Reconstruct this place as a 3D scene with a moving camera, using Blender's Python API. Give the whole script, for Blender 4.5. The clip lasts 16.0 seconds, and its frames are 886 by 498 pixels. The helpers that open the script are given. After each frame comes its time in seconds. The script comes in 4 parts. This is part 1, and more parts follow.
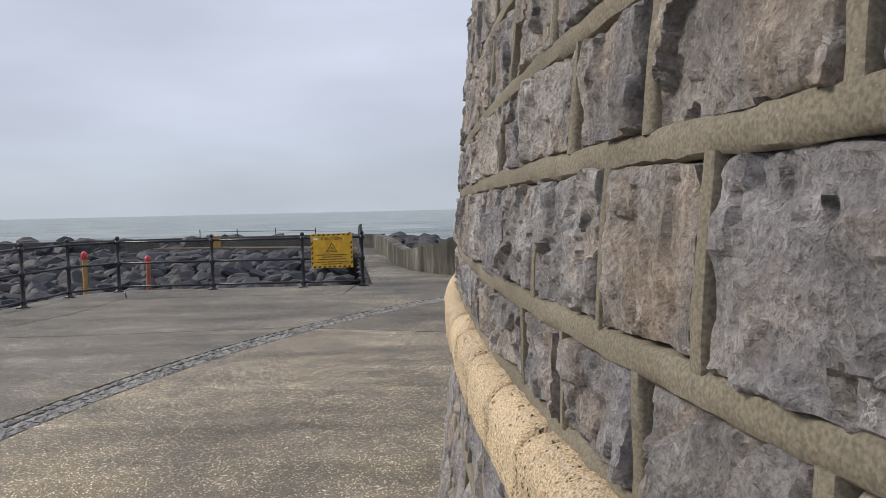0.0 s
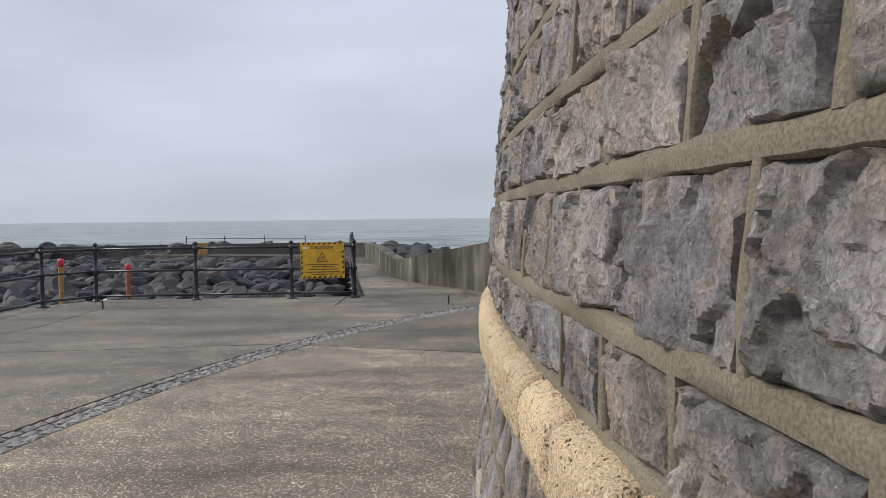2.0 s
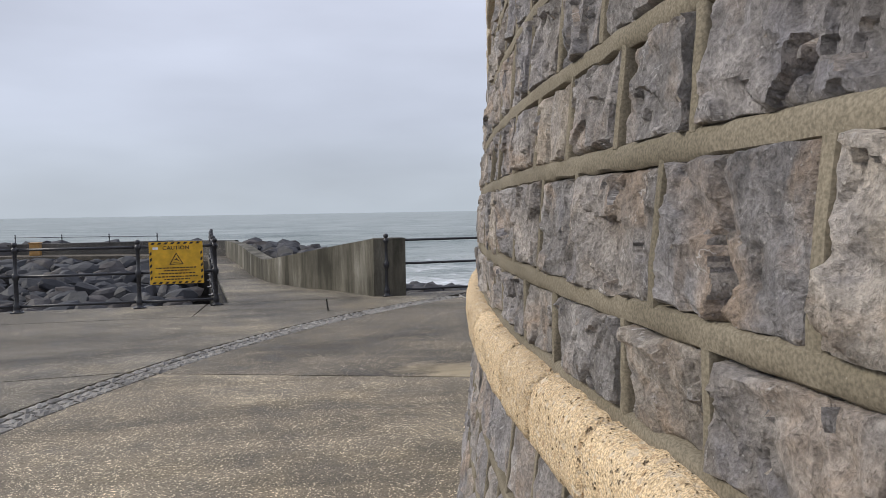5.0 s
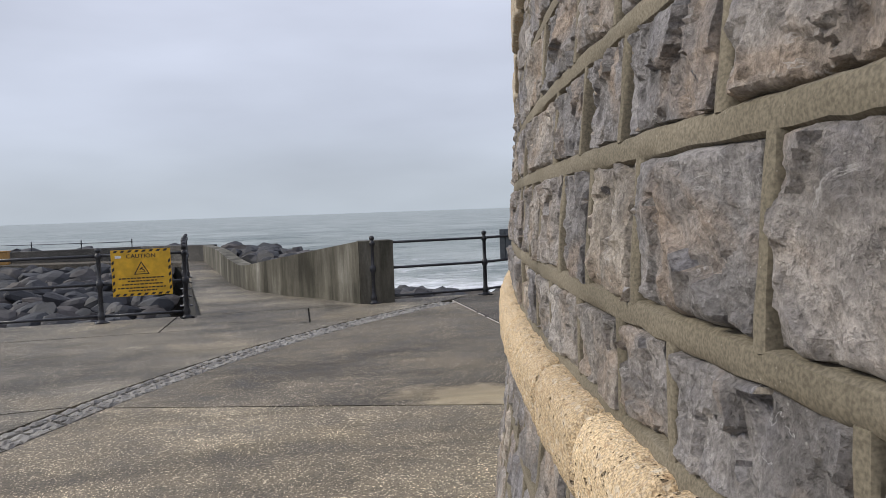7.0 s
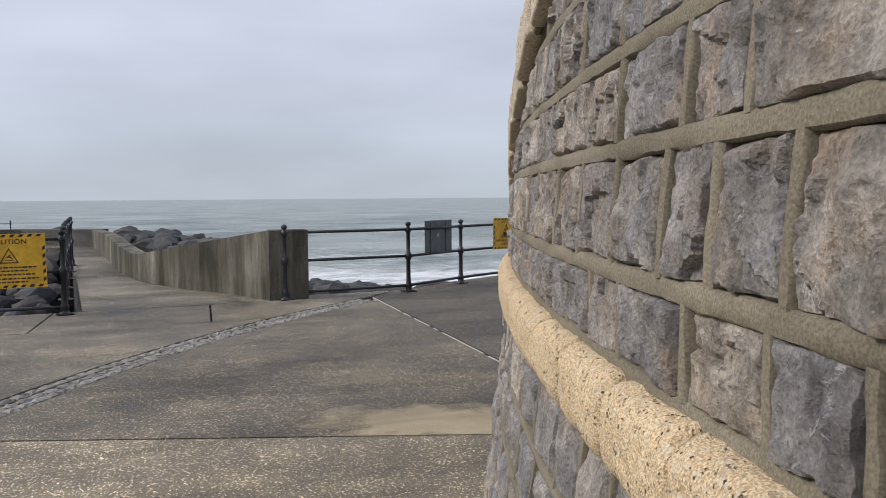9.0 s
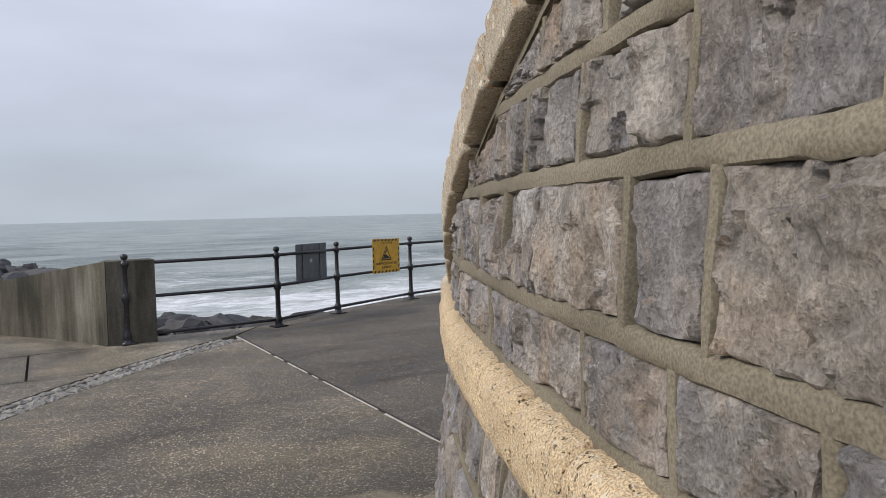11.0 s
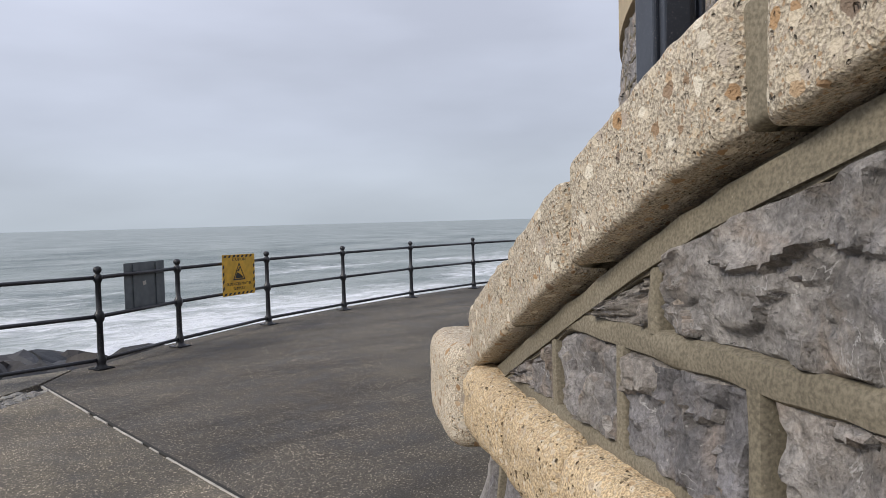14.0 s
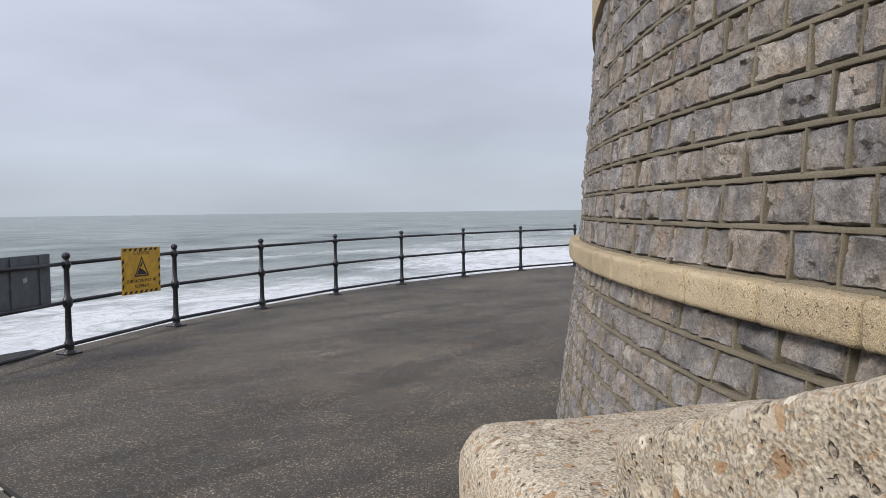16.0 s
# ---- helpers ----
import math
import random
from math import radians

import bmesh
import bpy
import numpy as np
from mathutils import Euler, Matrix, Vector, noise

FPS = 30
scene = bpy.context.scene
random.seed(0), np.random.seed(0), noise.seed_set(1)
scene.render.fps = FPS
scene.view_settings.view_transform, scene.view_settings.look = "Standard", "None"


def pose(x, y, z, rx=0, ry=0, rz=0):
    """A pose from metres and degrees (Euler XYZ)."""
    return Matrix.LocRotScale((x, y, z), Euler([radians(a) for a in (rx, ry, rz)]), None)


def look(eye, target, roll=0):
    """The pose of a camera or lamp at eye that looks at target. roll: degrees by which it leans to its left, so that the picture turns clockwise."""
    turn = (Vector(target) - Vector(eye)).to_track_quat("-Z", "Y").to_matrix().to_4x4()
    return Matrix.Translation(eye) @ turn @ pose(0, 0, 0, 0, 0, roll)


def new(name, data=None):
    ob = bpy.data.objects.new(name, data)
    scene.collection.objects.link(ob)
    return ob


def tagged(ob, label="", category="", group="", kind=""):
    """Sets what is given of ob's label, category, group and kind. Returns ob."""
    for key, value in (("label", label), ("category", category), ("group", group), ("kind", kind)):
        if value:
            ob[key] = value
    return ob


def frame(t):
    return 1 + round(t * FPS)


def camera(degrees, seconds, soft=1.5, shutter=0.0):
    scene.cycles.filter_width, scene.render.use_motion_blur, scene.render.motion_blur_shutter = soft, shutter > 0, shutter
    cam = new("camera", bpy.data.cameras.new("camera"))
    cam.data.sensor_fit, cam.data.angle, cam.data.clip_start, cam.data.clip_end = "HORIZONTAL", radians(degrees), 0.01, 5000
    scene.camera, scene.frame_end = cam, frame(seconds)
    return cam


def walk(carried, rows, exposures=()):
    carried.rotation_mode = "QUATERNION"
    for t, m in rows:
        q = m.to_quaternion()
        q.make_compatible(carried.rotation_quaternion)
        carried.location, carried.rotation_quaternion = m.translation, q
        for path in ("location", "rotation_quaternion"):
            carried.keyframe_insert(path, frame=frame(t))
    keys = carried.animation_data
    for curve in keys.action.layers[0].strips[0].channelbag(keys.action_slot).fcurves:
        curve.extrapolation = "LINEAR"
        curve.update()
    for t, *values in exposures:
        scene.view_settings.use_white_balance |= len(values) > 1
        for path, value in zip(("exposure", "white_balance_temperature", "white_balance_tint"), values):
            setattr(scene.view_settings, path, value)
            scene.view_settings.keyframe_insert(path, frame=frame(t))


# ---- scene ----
cam = camera(61.0, 16.0, 0.6)
PATH = [
    (0, (-0.051, 0.572, 1.597), (-0.052, 2.569, 1.49), -1.3),
    (0.5, (-0.083, 0.708, 1.589), (-0.083, 2.706, 1.502), -1.4),
    (1, (-0.088, 0.921, 1.6), (-0.094, 2.919, 1.522), -1.1),
    (1.5, (-0.11, 1.095, 1.606), (-0.111, 3.094, 1.529), -0.8),
    (2, (-0.187, 1.332, 1.594), (-0.16, 3.33, 1.51), -0.7),
    (2.5, (-0.27, 1.563, 1.603), (-0.199, 3.56, 1.51), -0.7),
    (3, (-0.306, 1.813, 1.583), (-0.18, 3.806, 1.484), -1.0),
    (3.5, (-0.344, 2.074, 1.602), (-0.15, 4.061, 1.494), -1.0),
    (4, (-0.401, 2.363, 1.58), (-0.13, 4.341, 1.471), -0.6),
    (6.5, (-0.342, 3.769, 1.586), (0.106, 5.715, 1.489), -2.0),
    (7, (-0.289, 4.025, 1.584), (0.134, 5.976, 1.478), -2.0),
    (7.5, (-0.256, 4.274, 1.584), (0.146, 6.228, 1.463), -1.3),
    (8, (-0.278, 4.545, 1.574), (0.175, 6.488, 1.439), -0.8),
    (10.5, (-0.019, 6.187, 1.58), (0.916, 7.951, 1.471), -1.2),
    (11, (0.108, 6.507, 1.6), (1.086, 8.249, 1.503), -1.4),
    (11.5, (0.186, 6.758, 1.593), (1.202, 8.478, 1.498), -1.4),
    (12, (0.262, 7.075, 1.599), (1.331, 8.762, 1.496), -1.3),
    (12.5, (0.372, 7.353, 1.579), (1.497, 9.003, 1.475), -1.1),
    (13, (0.5, 7.648, 1.604), (1.684, 9.257, 1.506), -1.3),
    (13.5, (0.577, 7.947, 1.58), (1.828, 9.505, 1.497), -1.1),
    (14, (0.663, 8.207, 1.591), (1.982, 9.709, 1.514), -1.5),
    (14.5, (0.828, 8.449, 1.59), (2.201, 9.901, 1.514), -1.6),
    (15, (0.957, 8.643, 1.599), (2.372, 10.054, 1.519), -1.2),
    (15.5, (1.073, 8.844, 1.587), (2.521, 10.222, 1.497), -0.9),
    (16, (1.172, 9.023, 1.595), (2.643, 10.375, 1.493), -0.7),
]
walk(cam, [(t, look(eye, target, roll)) for t, eye, target, roll in PATH])

# ---- world, sun, exposure ----
SKY_TOP, SKY_MID, SKY_LOW = (0.72, 0.76, 0.92), (0.58, 0.63, 0.75), (0.54, 0.605, 0.685)
SUN_AZ, SUN_EL = 279.0, 36.0

world = bpy.data.worlds.new("overcast_sky")
scene.world = world
world.use_nodes = True
wn, wl = world.node_tree.nodes, world.node_tree.links
wn.clear()
w_out = wn.new("ShaderNodeOutputWorld")
w_bg = wn.new("ShaderNodeBackground")
w_sky = wn.new("ShaderNodeTexSky")
w_sky.sky_type, w_sky.sun_disc = "NISHITA", False
w_sky.sun_elevation, w_sky.sun_rotation = radians(SUN_EL), radians(SUN_AZ)
w_scale = wn.new("ShaderNodeVectorMath")
w_scale.operation = "SCALE"
w_scale.inputs["Scale"].default_value = 0.06
wl.new(w_sky.outputs["Color"], w_scale.inputs[0])
w_tc = wn.new("ShaderNodeTexCoord")
w_sep = wn.new("ShaderNodeSeparateXYZ")
wl.new(w_tc.outputs["Generated"], w_sep.inputs[0])
w_map = wn.new("ShaderNodeMapping")
w_map.inputs["Scale"].default_value = (1.3, 1.3, 4.5)
wl.new(w_tc.outputs["Generated"], w_map.inputs[0])
w_noise = wn.new("ShaderNodeTexNoise")
w_noise.inputs["Scale"].default_value = 1.6
w_noise.inputs["Detail"].default_value = 5.0
w_noise.inputs["Roughness"].default_value = 0.45
wl.new(w_map.outputs[0], w_noise.inputs["Vector"])
w_ramp = wn.new("ShaderNodeValToRGB")
w_ramp.color_ramp.elements[0].position, w_ramp.color_ramp.elements[0].color = 0.0, (*SKY_LOW, 1)
w_ramp.color_ramp.elements[1].position, w_ramp.color_ramp.elements[1].color = 0.42, (*SKY_TOP, 1)
w_mid = w_ramp.color_ramp.elements.new(0.12)
w_mid.color = (*SKY_MID, 1)
wl.new(w_sep.outputs["Z"], w_ramp.inputs[0])
w_cl = wn.new("ShaderNodeMapRange")
w_cl.inputs["From Min"].default_value, w_cl.inputs["From Max"].default_value = 0.3, 0.75
w_cl.inputs["To Min"].default_value, w_cl.inputs["To Max"].default_value = 0.86, 1.2
wl.new(w_noise.outputs["Fac"], w_cl.inputs["Value"])
w_mul = wn.new("ShaderNodeVectorMath")
w_mul.operation = "SCALE"
wl.new(w_ramp.outputs["Color"], w_mul.inputs[0])
wl.new(w_cl.outputs[0], w_mul.inputs["Scale"])
w_mix = wn.new("ShaderNodeMix")
w_mix.data_type = "RGBA"
w_mix.inputs[0].default_value = 0.92
wl.new(w_scale.outputs[0], w_mix.inputs[6])
wl.new(w_mul.outputs[0], w_mix.inputs[7])
wl.new(w_mix.outputs[2], w_bg.inputs["Color"])
w_bg.inputs["Strength"].default_value = 1.0
wl.new(w_bg.outputs[0], w_out.inputs["Surface"])

sun = new("sun", bpy.data.lights.new("sun", "SUN"))
sun.data.energy, sun.data.angle, sun.data.color = 2.75, radians(18), (1.0, 0.935, 0.82)
sun.matrix_world = look((-30, 11, 22), (0, 6, 0))


# ---- material helpers ----
def mat(name, rough=0.8, metal=0.0, spec=0.5):
    m = bpy.data.materials.new(name)
    m.use_nodes = True
    b = m.node_tree.nodes["Principled BSDF"]
    b.inputs["Roughness"].default_value = rough
    b.inputs["Metallic"].default_value = metal
    b.inputs["Specular IOR Level"].default_value = spec
    return m, m.node_tree.nodes, m.node_tree.links, b


def tex(nodes, links, kind, scale, coord, **kw):
    n = nodes.new(kind)
    n.inputs["Scale"].default_value = scale
    for k, v in kw.items():
        n.inputs[k].default_value = v
    links.new(coord, n.inputs["Vector"])
    return n


def ramp(nodes, links, source, *stops):
    r = nodes.new("ShaderNodeValToRGB")
    els = r.color_ramp.elements
    while len(els) < len(stops):
        els.new(0.5)
    for e, (p, c) in zip(els, stops):
        e.position, e.color = p, (*c, 1) if len(c) == 3 else c
    links.new(source, r.inputs[0])
    return r


def mixc(nodes, links, fac, a, b, mode="MIX"):
    m = nodes.new("ShaderNodeMix")
    m.data_type, m.blend_type = "RGBA", mode
    for sock, v in ((m.inputs[0], fac), (m.inputs[6], a), (m.inputs[7], b)):
        if isinstance(v, (int, float)):
            sock.default_value = v
        elif isinstance(v, tuple):
            sock.default_value = (*v, 1)
        else:
            links.new(v, sock)
    return m.outputs[2]


def bump(nodes, links, bsdf, *layers):
    prev = None
    for height, strength, dist in layers:
        n = nodes.new("ShaderNodeBump")
        n.inputs["Strength"].default_value = strength
        n.inputs["Distance"].default_value = dist
        links.new(height, n.inputs["Height"])
        if prev:
            links.new(prev, n.inputs["Normal"])
        prev = n.outputs["Normal"]
    links.new(prev, bsdf.inputs["Normal"])


def coords(nodes, which="Object"):
    return nodes.new("ShaderNodeTexCoord").outputs[which]


def grey(v):
    return (v, v, v)


# ---- materials ----
def make_limestone():
    m, n, l, b = mat("grey_limestone", 0.7, spec=0.35)
    c = coords(n)
    info = n.new("ShaderNodeObjectInfo")
    geo = n.new("ShaderNodeNewGeometry")
    rnd = n.new("ShaderNodeMath")
    rnd.operation = "ADD"
    l.new(info.outputs["Random"], rnd.inputs[0])
    l.new(geo.outputs["Random Per Island"], rnd.inputs[1])
    rf = n.new("ShaderNodeMath")
    rf.operation = "FRACT"
    l.new(rnd.outputs[0], rf.inputs[0])
    base = ramp(n, l, rf.outputs[0], (0.0, (0.225, 0.215, 0.222)), (0.2, (0.325, 0.304, 0.290)), (0.4, (0.268, 0.252, 0.250)), (0.6, (0.350, 0.312, 0.275)), (0.8, (0.280, 0.266, 0.272)), (0.93, (0.325, 0.300, 0.280)), (1.0, (0.480, 0.420, 0.355)))
    # each block is cut from its own part of the bed
    shift = n.new("ShaderNodeVectorMath")
    shift.operation = "MULTIPLY_ADD"
    comb = n.new("ShaderNodeCombineXYZ")
    for k in range(3):
        l.new(rf.outputs[0], comb.inputs[k])
    l.new(comb.outputs[0], shift.inputs[0])
    shift.inputs[1].default_value = (7.0, 13.0, 5.0)
    l.new(c, shift.inputs[2])
    cs = shift.outputs[0]
    big = tex(n, l, "ShaderNodeTexNoise", 6.0, cs, Detail=5.0, Roughness=0.55, Distortion=0.5)
    tone = ramp(n, l, big.outputs["Fac"], (0.32, grey(0.55)), (0.5, grey(0.91)), (0.68, grey(1.38)))
    col = mixc(n, l, 1.0, base.outputs[0], tone.outputs[0], "MULTIPLY")
    rust = tex(n, l, "ShaderNodeTexNoise", 5.0, cs, Detail=7.0, Roughness=0.6, Distortion=0.9)
    rfac = ramp(n, l, rust.outputs["Fac"], (0.50, grey(0)), (0.68, grey(0.75)))
    col = mixc(n, l, rfac.outputs[0], col, (0.38, 0.290, 0.218))
    blue = ramp(n, l, rust.outputs["Fac"], (0.30, grey(0.65)), (0.44, grey(0)))
    col = mixc(n, l, blue.outputs[0], col, (0.25, 0.245, 0.275))
    mid = tex(n, l, "ShaderNodeTexNoise", 30.0, cs, Detail=6.0, Roughness=0.62, Distortion=0.3)
    mt = ramp(n, l, mid.outputs["Fac"], (0.34, grey(0.72)), (0.66, grey(1.26)))
    col = mixc(n, l, 1.0, col, mt.outputs[0], "MULTIPLY")
    fine = tex(n, l, "ShaderNodeTexNoise", 150.0, cs, Detail=6.0, Roughness=0.7)
    ftone = ramp(n, l, fine.outputs["Fac"], (0.36, grey(0.66)), (0.64, grey(1.32)))
    col = mixc(n, l, 1.0, col, ftone.outputs[0], "MULTIPLY")
    # short pale bruises and calcite flecks
    vein = tex(n, l, "ShaderNodeTexNoise", 11.0, cs, Detail=6.0, Roughness=0.6, Distortion=0.8)
    vf = ramp(n, l, vein.outputs["Fac"], (0.488, grey(0)), (0.5, grey(1)), (0.512, grey(0)))
    part_of = tex(n, l, "ShaderNodeTexNoise", 16.0, cs, Detail=3.0)
    pf = ramp(n, l, part_of.outputs["Fac"], (0.55, grey(0)), (0.66, grey(0.75)))
    col = mixc(n, l, mixc(n, l, 1.0, vf.outputs[0], pf.outputs[0], "MULTIPLY"), col, (0.66, 0.64, 0.64))
    spots = tex(n, l, "ShaderNodeTexVoronoi", 75.0, cs)
    sfac = ramp(n, l, spots.outputs["Distance"], (0.06, grey(0.6)), (0.13, grey(0)))
    col = mixc(n, l, sfac.outputs[0], col, (0.52, 0.50, 0.48))
    l.new(col, b.inputs["Base Color"])
    crack = tex(n, l, "ShaderNodeTexNoise", 9.0, cs, Detail=6.0, Roughness=0.5, Distortion=0.9)
    crack.noise_type = "RIDGED_MULTIFRACTAL"
    bump(n, l, b, (big.outputs["Fac"], 0.6, 0.04), (mid.outputs["Fac"], 0.9, 0.022), (crack.outputs["Fac"], 0.5, 0.012), (fine.outputs["Fac"], 0.9, 0.007))
    return m


def make_mortar():
    m, n, l, b = mat("lime_mortar", 0.92, spec=0.2)
    c = coords(n)
    big = tex(n, l, "ShaderNodeTexNoise", 3.0, c, Detail=5.0)
    base = ramp(n, l, big.outputs["Fac"], (0.3, (0.140, 0.123, 0.092)), (0.7, (0.222, 0.195, 0.148)))
    sand = tex(n, l, "ShaderNodeTexNoise", 260.0, c, Detail=3.0)
    st = ramp(n, l, sand.outputs["Fac"], (0.35, grey(0.75)), (0.65, grey(1.25)))
    col = mixc(n, l, 1.0, base.outputs[0], st.outputs[0], "MULTIPLY")
    chip = tex(n, l, "ShaderNodeTexVoronoi", 75.0, c)
    cf = ramp(n, l, chip.outputs["Distance"], (0.04, grey(0.4)), (0.08, grey(0)))
    col = mixc(n, l, cf.outputs[0], col, (0.45, 0.42, 0.36))
    l.new(col, b.inputs["Base Color"])
    rough = tex(n, l, "ShaderNodeTexNoise", 45.0, c, Detail=5.0)
    bump(n, l, b, (rough.outputs["Fac"], 0.15, 0.002), (sand.outputs["Fac"], 0.3, 0.001))
    return m


def make_cast_stone(name, pale, dark, agg, flint=70.0, pits=1.0):
    m, n, l, b = mat(name, 0.85, spec=0.25)
    c = coords(n)
    big = tex(n, l, "ShaderNodeTexNoise", 4.0, c, Detail=5.0)
    base = ramp(n, l, big.outputs["Fac"], (0.3, dark), (0.7, pale))
    info = n.new("ShaderNodeObjectInfo")
    tone = ramp(n, l, info.outputs["Random"], (0.0, grey(0.88)), (1.0, grey(1.1)))
    col = mixc(n, l, 1.0, base.outputs[0], tone.outputs[0], "MULTIPLY")
    sand = tex(n, l, "ShaderNodeTexNoise", 320.0, c, Detail=3.0)
    st = ramp(n, l, sand.outputs["Fac"], (0.38, grey(0.6)), (0.62, grey(1.3)))
    col = mixc(n, l, 1.0, col, st.outputs[0], "MULTIPLY")
    warp = tex(n, l, "ShaderNodeTexNoise", 70.0, c, Detail=3.0)
    wv = n.new("ShaderNodeVectorMath")
    wv.operation = "MULTIPLY_ADD"
    l.new(warp.outputs["Color"], wv.inputs[0])
    wv.inputs[1].default_value = (0.012, 0.012, 0.012)
    l.new(c, wv.inputs[2])
    cw = wv.outputs[0]
    PEBBLES = ((0.0, (0.16, 0.135, 0.12)), (0.28, (0.40, 0.25, 0.13)), (0.42, (0.60, 0.52, 0.40)), (0.6, (0.36, 0.30, 0.25)), (0.75, (0.72, 0.66, 0.55)), (1.0, (0.50, 0.40, 0.28)))
    small = tex(n, l, "ShaderNodeTexVoronoi", 210.0, cw)
    scol = ramp(n, l, small.outputs["Color"], *PEBBLES)
    sfac = ramp(n, l, small.outputs["Distance"], (0.30, grey(0.75 * agg)), (0.55, grey(0)))
    col = mixc(n, l, sfac.outputs[0], col, scol.outputs[0])
    peb = tex(n, l, "ShaderNodeTexVoronoi", flint, cw, Randomness=1.0)
    pcol = ramp(n, l, peb.outputs["Color"], *PEBBLES)
    few = tex(n, l, "ShaderNodeTexNoise", 38.0, c, Detail=2.0)
    pe = n.new("ShaderNodeMath")
    pe.operation = "ADD"
    l.new(peb.outputs["Distance"], pe.inputs[0])
    l.new(few.outputs["Fac"], pe.inputs[1])
    pfac = ramp(n, l, pe.outputs[0], (0.78, grey(agg)), (0.83, grey(0)))
    col = mixc(n, l, pfac.outputs[0], col, pcol.outputs[0])
    pit = tex(n, l, "ShaderNodeTexVoronoi", 105.0, cw)
    pn = tex(n, l, "ShaderNodeTexNoise", 36.0, c, Detail=4.0)
    pm = n.new("ShaderNodeMath")
    pm.operation = "ADD"
    l.new(pit.outputs["Distance"], pm.inputs[0])
    l.new(pn.outputs["Fac"], pm.inputs[1])
    pr = ramp(n, l, pm.outputs[0], (0.52, grey(0)), (0.72, grey(1)))
    # shade inside the pits is put into the colour as well as the bump
    pitcol = ramp(n, l, pm.outputs[0], (0.52, grey(1 - 0.6 * pits)), (0.66, grey(1)))
    col = mixc(n, l, 1.0, col, pitcol.outputs[0], "MULTIPLY")
    l.new(col, b.inputs["Base Color"])
    bump(n, l, b, (pr.outputs[0], 1.0, 0.010 * pits), (sand.outputs["Fac"], 0.8, 0.003), (small.outputs["Distance"], 0.5, 0.0022), (peb.outputs["Distance"], 0.4, 0.004))
    return m


def make_concrete(name, dark, pale, tan_amount, drift=None):
    m, n, l, b = mat(name, 0.7, spec=0.35)
    c = coords(n)
    big = tex(n, l, "ShaderNodeTexNoise", 0.35, c, Detail=6.0, Roughness=0.6)
    base = ramp(n, l, big.outputs["Fac"], (0.35, dark), (0.65, pale))
    mid = tex(n, l, "ShaderNodeTexNoise", 2.6, c, Detail=6.0, Roughness=0.65)
    mt = ramp(n, l, mid.outputs["Fac"], (0.34, grey(0.66)), (0.66, grey(1.28)))
    col = mixc(n, l, 1.0, base.outputs[0], mt.outputs[0], "MULTIPLY")
    tan = tex(n, l, "ShaderNodeTexNoise", 0.5, c, Detail=3.0)
    tf = ramp(n, l, tan.outputs["Fac"], (0.56, grey(0)), (0.72, grey(tan_amount)))
    col = mixc(n, l, tf.outputs[0], col, (0.33, 0.27, 0.175))
    grit = tex(n, l, "ShaderNodeTexVoronoi", 120.0, c)
    gcol = ramp(n, l, grit.outputs["Color"], (0.0, grey(0.35)), (0.45, grey(0.82)), (0.78, grey(1.1)), (0.85, grey(3.8)))
    col = mixc(n, l, 0.95, col, gcol.outputs[0], "MULTIPLY")
    stone = tex(n, l, "ShaderNodeTexVoronoi", 48.0, c)
    sc = ramp(n, l, stone.outputs["Color"], (0.0, grey(0.6)), (0.3, grey(1.0)), (0.9, grey(1.0)), (0.96, grey(2.2)))
    sd = ramp(n, l, stone.outputs["Distance"], (0.22, grey(1)), (0.36, grey(0)))
    col = mixc(n, l, sd.outputs[0], col, mixc(n, l, 1.0, col, sc.outputs[0], "MULTIPLY"))
    if drift:
        # a drift of sand, thinning out from its middle
        sm = n.new("ShaderNodeMapping")
        sm.vector_type = "TEXTURE"
        sm.inputs["Location"].default_value = (*drift[0], 0)
        sm.inputs["Rotation"].default_value = (0, 0, radians(drift[2]))
        sm.inputs["Scale"].default_value = (*drift[1], 1)
        l.new(c, sm.inputs[0])
        ln = n.new("ShaderNodeVectorMath")
        ln.operation = "LENGTH"
        l.new(sm.outputs[0], ln.inputs[0])
        wob = n.new("ShaderNodeMath")
        wob.operation = "MULTIPLY_ADD"
        l.new(mid.outputs["Fac"], wob.inputs[0])
        wob.inputs[1].default_value = 0.9
        l.new(ln.outputs["Value"], wob.inputs[2])
        df = ramp(n, l, wob.outputs[0], (0.75, grey(0.85)), (1.5, grey(0)))
        col = mixc(n, l, df.outputs[0], col, (0.44, 0.365, 0.24))
    # damp smears drawn out along the walk
    dm = n.new("ShaderNodeMapping")
    dm.inputs["Scale"].default_value = (0.35, 1.3, 1.0)
    dm.inputs["Rotation"].default_value = (0, 0, radians(12))
    l.new(c, dm.inputs[0])
    damp = tex(n, l, "ShaderNodeTexNoise", 1.1, dm.outputs[0], Detail=7.0, Roughness=0.6, Distortion=0.4)
    dr = ramp(n, l, damp.outputs["Fac"], (0.36, grey(0.70)), (0.52, grey(1.0)), (0.66, grey(1.16)))
    col = mixc(n, l, 1.0, col, dr.outputs[0], "MULTIPLY")
    l.new(col, b.inputs["Base Color"])
    wet = ramp(n, l, mid.outputs["Fac"], (0.35, grey(0.58)), (0.65, grey(0.88)))
    l.new(wet.outputs[0], b.inputs["Roughness"])
    fine = tex(n, l, "ShaderNodeTexNoise", 160.0, c, Detail=4.0)
    bump(n, l, b, (mid.outputs["Fac"], 0.25, 0.02), (grit.outputs["Distance"], 0.6, 0.004), (fine.outputs["Fac"], 0.4, 0.003))
    return m


